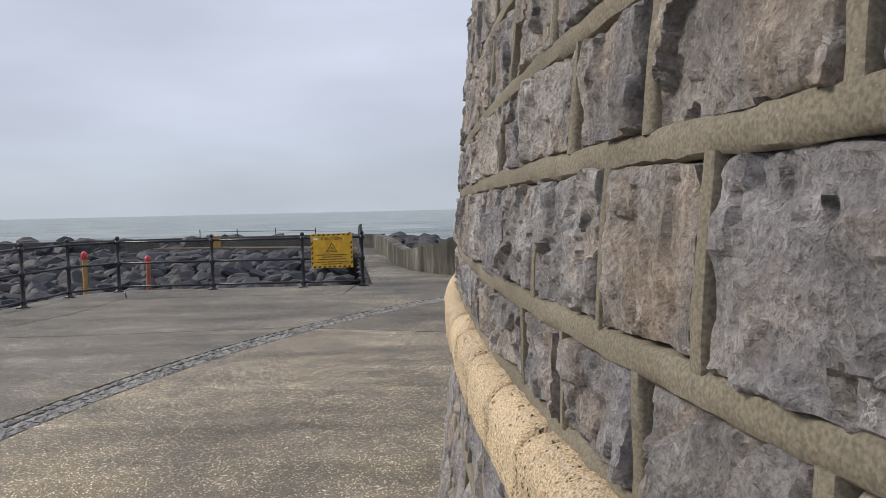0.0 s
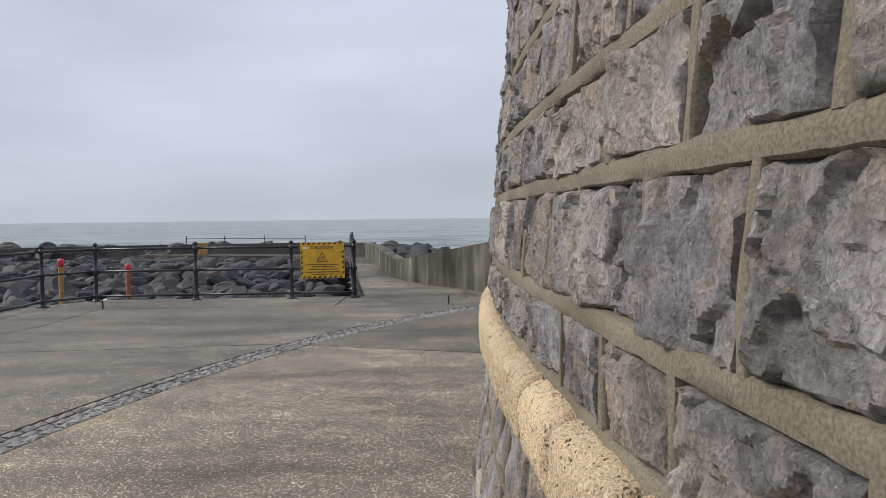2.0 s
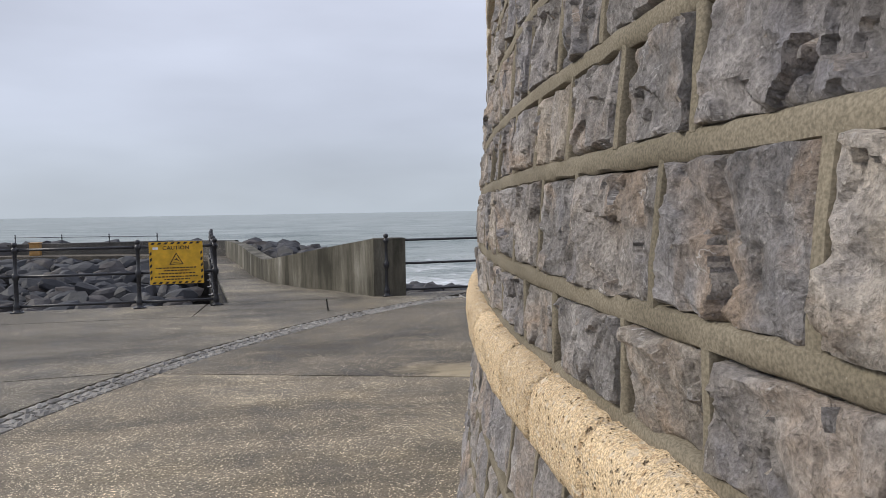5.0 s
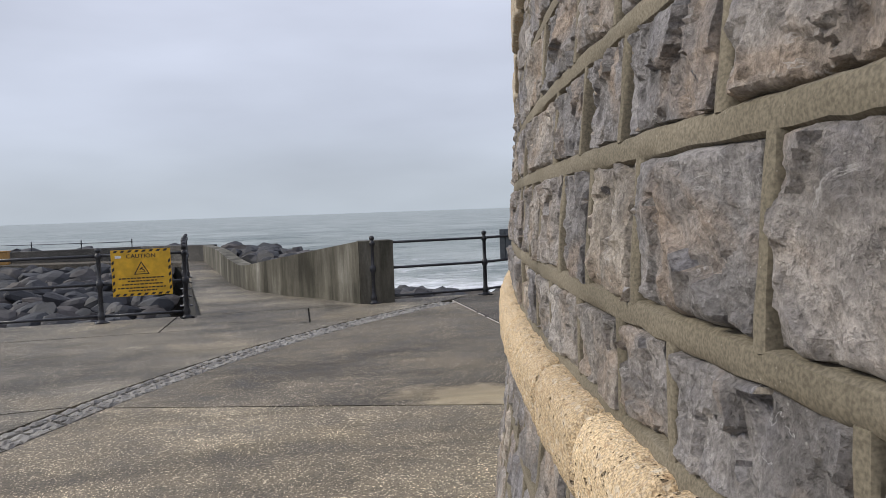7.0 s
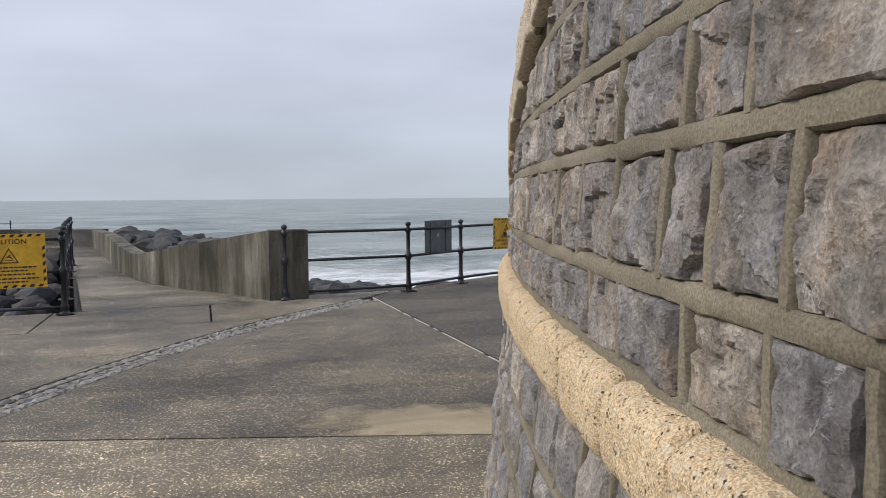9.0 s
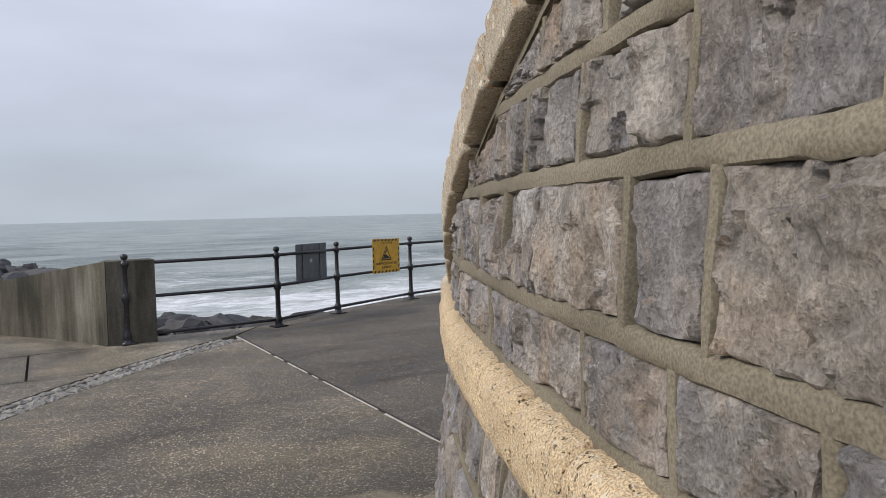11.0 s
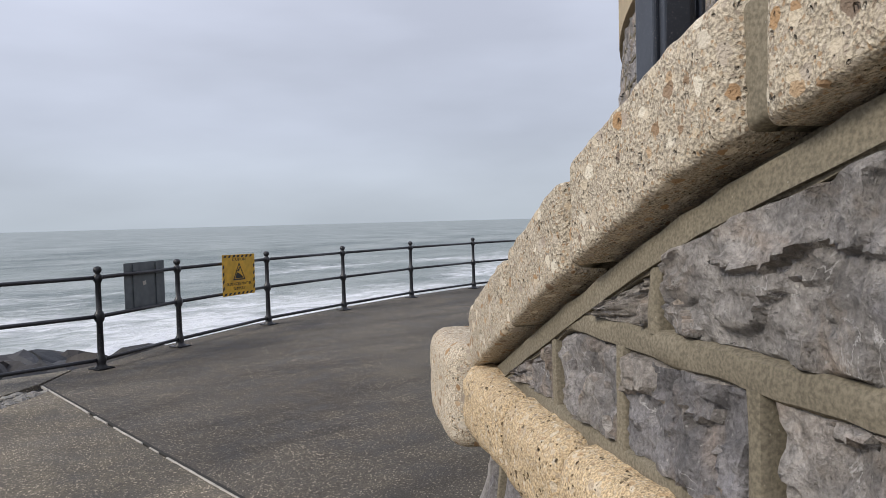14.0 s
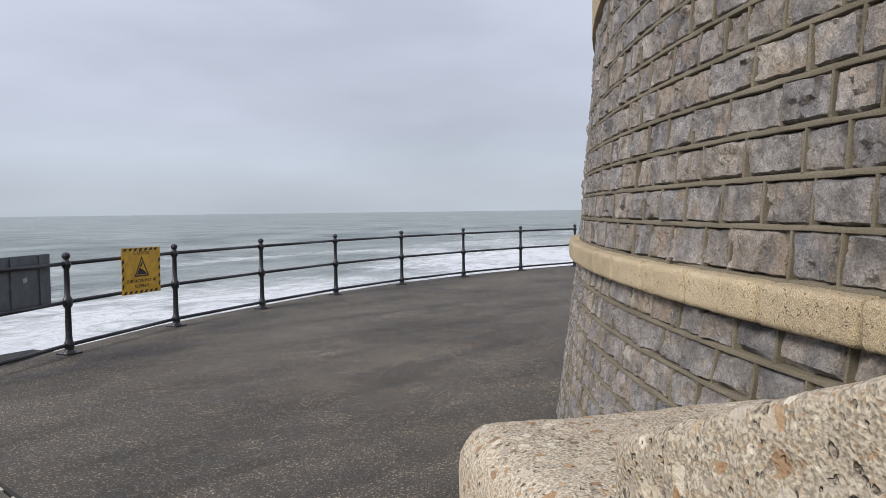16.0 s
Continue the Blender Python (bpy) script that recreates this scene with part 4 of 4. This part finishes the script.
# ---- pier wall ----
def wall_strip(name, line, thick, label, material):
    """A concrete wall along a line of (x, y, top) with a thickness to its right."""
    ob = thing(name, (line[0][0], line[0][1], 0), label, "wall", kind="structure")
    for (x0, y0, t0), (x1, y1, t1) in zip(line, line[1:]):
        d = Vector((x1 - x0, y1 - y0, 0)).normalized()
        s = Vector((d.y, -d.x, 0)) * thick
        verts = []
        for x, y, t in ((x0, y0, t0), (x1, y1, t1)):
            verts += [(x, y, -1.5), (x + s.x, y + s.y, -1.5), (x + s.x, y + s.y, t), (x, y, t)]
        me = mesh_from("wall_run", verts, [(3, 2, 1, 0), (4, 5, 6, 7), (0, 1, 5, 4), (1, 2, 6, 5), (2, 3, 7, 6), (3, 0, 4, 7)], material)
        part_mesh("wall_run", me, ob)
    return ob


PIER = [(1.02, 16.90, 1.085), (0.45, 18.03, 0.93), (-0.21, 18.95, 0.765), (-1.03, 20.6, 0.53), (-1.20, 21.35, 0.49), (-1.55, 22.9, 0.57), (-1.94, 25.6, 0.635), (-2.33, 28.2, 0.63), (-3.0, 32.4, 0.58)]
pier = wall_strip("wall_pier", PIER, 0.30, "rain-streaked grey concrete pier wall dipping towards the sea", STREAKED)
bm = bmesh.new()
add_box(bm, (1.03, 16.895, -1.5), (1.62, 17.28, 1.083), None, 0.012)
part("end_pillar", bm, STREAKED, pier)
wall_strip("wall_breakwater", [(-3.0, 32.4, 0.58), (-5.6, 35.4, 0.52), (-13.5, 37.9, 0.42), (-24.0, 39.0, 0.3)], 0.6, "low dark weathered concrete wall along the breakwater", DARK_CONCRETE)


# ---- rock armour ----
def boulder(rng, at, size, lean=0.0):
    bm = bmesh.new()
    bmesh.ops.create_icosphere(bm, subdivisions=2, radius=1.0)
    cuts = [(Vector((rng.gauss(0, 1), rng.gauss(0, 1), rng.gauss(0, 1))).normalized(), rng.uniform(0.45, 0.80)) for _ in range(13)]
    seed = Vector((rng.uniform(0, 90), rng.uniform(0, 90), 0))
    for v in bm.verts:
        for nrm, d in cuts:
            o = v.co.dot(nrm) - d
            if o > 0:
                v.co -= nrm * o * 0.96
        v.co *= 1 + 0.09 * noise.noise(v.co * 2.3 + seed)
    m = Matrix.Translation(at) @ Euler((lean + rng.uniform(-0.4, 0.4), rng.uniform(-0.4, 0.4), rng.gauss(0.35, 0.5) if lean else rng.uniform(0, 6.3))).to_matrix().to_4x4() @ Matrix.Diagonal((size * rng.uniform(1.0, 1.7), size * rng.uniform(0.75, 1.1), size * rng.uniform(0.6, 0.85), 1))
    bmesh.ops.transform(bm, matrix=m, verts=bm.verts)
    vs = [tuple(v.co) for v in bm.verts]
    bm.verts.index_update()
    fs = [tuple(v.index for v in f.verts) for f in bm.faces]
    bm.free()
    return vs, fs


def build_rocks():
    rng = random.Random(21)
    pile = Pile()
    # the slope of the breakwater that faces the promenade
    for i in range(72):
        for j in range(30):
            x = -42 + i * 0.59 + rng.uniform(-0.3, 0.3)
            y = 17.9 + j * 0.59 + rng.uniform(-0.27, 0.27)
            edge = -2.4 - 0.115 * (y - 17)
            if x > edge - 0.15 or y > 34.5 + (-x - 6) * 0.12:
                continue
            z = -2.5 + 2.15 * min(1.0, (y - 17.9) / 15.5) + rng.uniform(-0.10, 0.10)
            pile.add(*boulder(rng, (x, y, z), rng.choice((0.36, 0.40, 0.46, 0.58)), 0.42))
    # the crest and the sea side of the breakwater
    for i in range(210):
        f = rng.uniform(0, 1)
        x, y = -5 - 40 * f, 37.3 + 3.0 * f + rng.uniform(0, 2.6)
        pile.add(*boulder(rng, (x, y, -0.02 + rng.uniform(-0.3, 0.18)), rng.uniform(0.42, 0.75)))
    for i in range(170):
        f = rng.uniform(0, 1)
        pile.add(*boulder(rng, (-0.4 - 2.6 * f + rng.uniform(0.3, 2.4), 24.0 + 12 * f + rng.uniform(-0.8, 0.8), -0.05 + 0.15 * f + rng.uniform(-0.45, 0.15)), rng.uniform(0.38, 0.62)))
    # the toe below the gap in the railing
    for i in range(70):
        x, y = rng.uniform(2.0, 4.4), rng.uniform(18.4, 22)
        pile.add(*boulder(rng, (x, y, -0.26 + rng.uniform(-0.2, 0.08) - 0.05 * (y - 18.4) - 0.10 * (x - 2.0)), rng.uniform(0.3, 0.5)))
    for i in range(40):
        x, y = rng.uniform(2.2, 6.5), rng.uniform(19.5, 25)
        pile.add(*boulder(rng, (x, y, -1.3 - 0.35 * (y - 19.5)), rng.uniform(0.7, 1.0)))
    # stones close under the railed edge
    for i in range(70):
        x, y = rng.uniform(-9.5, -2.3), rng.uniform(17.1, 18.6)
        pile.add(*boulder(rng, (x, y, -1.35 + 0.25 * (y - 17.1) + rng.uniform(-0.2, 0.1)), rng.uniform(0.3, 0.46)))
    tagged(new("rock_armour", mesh_from("rock_armour", pile.verts, pile.faces, ROCK)), "dark grey armour boulders heaped along the sea defence", "rocks", kind="stuff")


build_rocks()
build_drain()
build_railing("railing", [(-6.0 - 2.0 * k, 35.7 + 0.62 * k) for k in range(4)], "thin dark railing far out on the breakwater wall", (0.105, 0.60, 1.042), -0.32, 0.55)


# ---- signs ----
def text_mesh(words, size, extrude=0.0015):
    cu = bpy.data.curves.new("words", "FONT")
    cu.body, cu.size, cu.align_x, cu.align_y, cu.extrude = words, size, "CENTER", "CENTER", extrude
    ob = bpy.data.objects.new("words", cu)
    me = bpy.data.meshes.new_from_object(ob)
    bpy.data.objects.remove(ob)
    bpy.data.curves.remove(cu)
    return me


def add_words(parent, m, words, size, at, bold=1.0, stretch=1.0):
    me = text_mesh(words, size)
    me.materials.clear()
    me.materials.append(BLACK)
    me.transform(m @ Matrix.Translation((at[0], at[1], 0.005)) @ Matrix.Diagonal((stretch, 1, 1, 1)))
    tagged(part_mesh("lettering", me, parent), kind="stuff")
    if bold > 1:
        me2 = me.copy()
        me2.transform(Matrix.Translation(m.to_3x3() @ Vector((size * 0.03, size * 0.02, 0.0006))))
        tagged(part_mesh("lettering", me2, parent), kind="stuff")


def flat(bm, pts, z0, z1):
    lo = [bm.verts.new((x, y, z0)) for x, y in pts]
    hi = [bm.verts.new((x, y, z1)) for x, y in pts]
    n = len(pts)
    bm.faces.new(hi)
    bm.faces.new(lo[::-1])
    for i in range(n):
        bm.faces.new((lo[i], lo[(i + 1) % n], hi[(i + 1) % n], hi[i]))


def sign_plate(name, m, w, h, label, material, border):
    """A sheet sign; m carries its face, x along it and y up."""
    ob = thing(name, m.translation, label, "sign")
    bm = bmesh.new()
    add_box(bm, (-w / 2, -h / 2, 0.0), (w / 2, h / 2, 0.004), None, 0.0012)
    bm.transform(m)
    part("plate", bm, material, ob)
    if border:
        # slanted black bars round the rim
        b = 0.034
        bm = bmesh.new()
        pitch = 0.105
        for k in range(int(w / pitch)):
            x = -w / 2 + 0.03 + k * pitch
            for y0, y1 in ((-h / 2 + 0.008, -h / 2 + 0.008 + b), (h / 2 - 0.008 - b, h / 2 - 0.008)):
                flat(bm, [(x, y0), (x + 0.05, y0), (x + 0.05 + b * 0.8, y1), (x + b * 0.8, y1)], 0.0042, 0.006)
        for k in range(int((h - 0.1) / pitch)):
            y = -h / 2 + 0.07 + k * pitch
            for x0, x1 in ((-w / 2 + 0.008, -w / 2 + 0.008 + b), (w / 2 - 0.008 - b, w / 2 - 0.008)):
                flat(bm, [(x0, y), (x1, y + b * 0.8), (x1, y + 0.05 + b * 0.8), (x0, y + 0.05)], 0.0042, 0.006)
        bm.transform(m)
        tagged(part("hazard_border", bm, BLACK, ob, "black slanted bars of the hazard border"), kind="stuff")
    return ob


def warning_triangle(ob, m, at, size, slope):
    t = 0.09 * size
    bm = bmesh.new()
    tip, a, b = Vector((0, size * 0.58)), Vector((-size * 0.56, -size * 0.40)), Vector((size * 0.56, -size * 0.40))
    mid_pt = (tip + a + b) / 3
    for p, q in ((tip, a), (a, b), (b, tip)):
        pi, qi = mid_pt + (p - mid_pt) * 0.80, mid_pt + (q - mid_pt) * 0.80
        flat(bm, [tuple(v + Vector(at)) for v in (p, q, qi, pi)], 0.0042, 0.0062)
    if slope:
        flat(bm, [(at[0] + x * size, at[1] + y * size) for x, y in ((-0.36, -0.30), (0.36, -0.30), (0.30, -0.20), (-0.05, -0.02), (-0.20, 0.02))], 0.0042, 0.0062)
        flat(bm, [(at[0] + x * size, at[1] + y * size) for x, y in ((-0.10, 0.05), (0.02, 0.12), (0.08, 0.28), (0.0, 0.32), (-0.06, 0.20), (-0.15, 0.12))], 0.0042, 0.0062)
    else:
        for pts in (((-0.24, -0.24), (0.26, -0.24), (0.26, -0.20), (-0.24, -0.20)), ((-0.16, -0.02), (0.05, 0.16), (0.10, 0.10), (-0.10, -0.08)), ((-0.02, 0.0), (0.20, -0.16), (0.24, -0.11), (0.04, 0.06))):
            flat(bm, [(at[0] + x * size, at[1] + y * size) for x, y in pts], 0.0042, 0.0062)
    bm.transform(m)
    part("warning_symbol", bm, BLACK, ob, "black warning triangle with a slip symbol")


def face(x, y, z, toward):
    """A pose whose z looks along a heading in the plane, x to the right of one who reads it, y up."""
    n = Vector((toward[0], toward[1], 0)).normalized()
    right = Vector((-n.y, n.x, 0))
    m = Matrix((right, Vector((0, 0, 1)), n)).transposed().to_4x4()
    m.translation = (x, y, z)
    return m


def bars_of_text(ob, m, rows, h, material):
    bm = bmesh.new()
    for x0, x1, y in rows:
        x = x0
        k = 0
        while x < x1 - 0.01:
            n = min(0.03 + 0.028 * ((k * 7) % 4) / 3, x1 - x)
            flat(bm, [(x, y - h / 2), (x + n, y - h / 2), (x + n, y + h / 2), (x, y + h / 2)], 0.0042, 0.0055)
            x += n + 0.012
            k += 1
    bm.transform(m)
    tagged(part("small_print", bm, material, ob, "rows of small black print"), kind="stuff")


def clamps(ob, m, xs, ys):
    for x in xs:
        for y in ys:
            bm = bmesh.new()
            add_box(bm, (x - 0.012, y - 0.028, -0.055), (x + 0.012, y + 0.028, 0.002), None, 0.003)
            bm.transform(m)
            part("clamp", bm, STEEL, ob)


m1 = face(-2.41, 16.462, 0.762, (0.0, -1.0)) @ pose(0, 0, 0, 0, 0, 0.6)
caution = sign_plate("caution_sign", m1, 0.88, 0.725, "yellow caution sign with black hazard border on the railing", YELLOW, True)
add_words(caution, m1, "CAUTION", 0.088, (0.0, 0.255), 2, 1.1)
warning_triangle(caution, m1, (0.0, 0.055), 0.21, False)
bars_of_text(caution, m1, ((-0.34, 0.34, -0.085), (-0.21, 0.21, -0.13), (-0.30, 0.30, -0.18), (-0.36, 0.36, -0.235), (-0.21, 0.21, -0.28)), 0.020, BLACK)
bm = bmesh.new()
add_box(bm, (-0.38, 0.235, 0.004), (-0.29, 0.275, 0.0052))
bm.transform(m1)
part("sticker", bm, WHITE, caution, "small white sticker")
clamps(caution, m1, (-0.28, 0.28), (0.28, -0.16))

d89 = Vector((6.433 - 4.58, 19.03 - 18.02, 0)).normalized()
n89 = Vector((d89.y, -d89.x, 0))
c2 = Vector((4.58, 18.02, 0)) + d89 * 1.285 + n89 * 0.055
m2 = face(c2.x, c2.y, 0.862, n89) @ pose(0, 0, 0, 0, 0, -1.0)
caution2 = sign_plate("caution_sign", m2, 0.80, 0.60, "yellow caution sign about slippery surfaces on the railing", YELLOW, True)
add_words(caution2, m2, "C UTION", 0.062, (0.0, 0.225), 1, 1.3)
warning_triangle(caution2, m2, (0.0, 0.03), 0.27, True)
add_words(caution2, m2, "SURFACES MAY BE", 0.060, (0.0, -0.135), 1, 1.25)
add_words(caution2, m2, "SLIPPERY", 0.060, (0.0, -0.205), 1, 1.25)
clamps(caution2, m2, (-0.25, 0.25), (0.18, -0.26))

d78 = Vector((4.58 - 3.33, 18.02 - 17.185, 0)).normalized()
n78 = Vector((d78.y, -d78.x, 0))
c3 = Vector((3.33, 17.185, 0)) + d78 * 0.87 - n78 * 0.03
m3 = face(c3.x, c3.y, 0.885, n78)
back = sign_plate("sign_board", m3, 0.78, 0.57, "grey back of a sign board behind the railing", SIGN_GREY, False)
for x in (-0.22, 0.22):
    bm = bmesh.new()
    add_box(bm, (x - 0.018, -0.27, 0.004), (x + 0.018, 0.27, 0.018), None, 0.003)
    bm.transform(m3)
    part("stiffener", bm, SIGN_GREY, back)
bm = bmesh.new()
add_box(bm, (-0.04, 0.0, 0.004), (0.02, 0.05, 0.0055), pose(0, 0, 0, 0, 0, 12))
bm.transform(m3)
part("sticker", bm, PALE, back, "torn pale sticker")


# ---- marker posts beyond the railing ----
def build_marker(x, y, top, paint, label):
    ob = thing("marker_post", (x, y, -2.6), label, "post", "marker posts in the rocks")
    bm = bmesh.new()
    add_lathe(bm, ((0.052, 0.0), (0.052, top + 2.5), (0.05, top + 2.52)), 14, (x, y, -2.6))
    part("shaft", bm, paint, ob)
    bm = bmesh.new()
    add_lathe(bm, ((0.064, 0.0), (0.070, 0.02), (0.070, 0.10), (0.06, 0.14), (0.035, 0.165), (0.008, 0.175)), 16, (x, y, top - 0.12))
    part("cap", bm, RED, ob, "domed red cap", True)
    return ob


build_marker(-8.20, 17.6, 0.76, AMBER, "amber weathered marker post with red cap")
build_marker(-6.76, 17.6, 0.63, ORANGE, "orange weathered marker post with red cap")


# ---- gate beside the foot of the stair ----
gate = thing("gate", ring(32.9, 10.97, 0), "dark blue painted steel gate with vertical bars beside the stair wall", "gate")
bm = bmesh.new()
post_at = Vector(ring(32.55, 10.96, 0))
turn = Matrix.Translation(post_at) @ pose(0, 0, 0, 0, 0, -32.5)
add_box(bm, (-0.05, -0.05, 0.0), (0.05, 0.05, 3.0), turn, 0.006)
part("gate_post", bm, BLUE_STEEL, gate)
bm = bmesh.new()
add_box(bm, (-0.04, -0.085, 0.05), (0.02, -0.055, 2.9), turn, 0.004)
part("stile", bm, BLUE_STEEL, gate)
across = Vector((math.cos(radians(32.5)), -math.sin(radians(32.5)), 0))
for k in range(7):
    p = post_at + across * (0.085, 0.135, 0.225, 0.325, 0.425, 0.525, 0.62)[k]
    bm = bmesh.new()
    add_rod(bm, (p[0], p[1], 0.10), (p[0], p[1], 2.85), 0.012, 10)
    part("bar", bm, BLUE_STEEL, gate, smooth=True)
for z in (0.12, 2.83):
    bm = bmesh.new()
    add_box(bm, (0.03, -0.02, z - 0.02), (0.66, 0.02, z + 0.02), turn, 0.003)
    part("gate_rail", bm, BLUE_STEEL, gate)
stud = thing("domed_stud", (1.715, 8.995, 1.465), "dark domed metal stud with flaking white paint on the coping", "stud")
bm = bmesh.new()
add_lathe(bm, ((0.043, 0.0), (0.043, 0.10), (0.042, 0.108)), 22, (1.715, 8.995, 1.465))
part("shaft", bm, BLUE_STEEL, stud, smooth=True)
bm = bmesh.new()
add_lathe(bm, [(0.044 * math.cos(a), 0.058 * math.sin(a)) for a in [math.pi / 2 * i / 8 for i in range(8)]] + [(0.003, 0.0583)], 24, (1.715, 8.995, 1.571))
part("cap", bm, CHIPPED, stud, "flaking white domed cap", True)

# ---- far off on the breakwater ----
box = thing("equipment_box", (-10.9, 36.6, 0), "small orange equipment box on the breakwater", "box")
bm = bmesh.new()
add_box(bm, (-11.1, 36.35, 0.0), (-10.7, 36.65, 0.50), None, 0.03)
part("body", bm, AMBER, box)
bm = bmesh.new()
add_box(bm, (-11.13, 36.32, 0.50), (-10.67, 36.68, 0.54), None, 0.02)
part("lid", bm, AMBER, box)
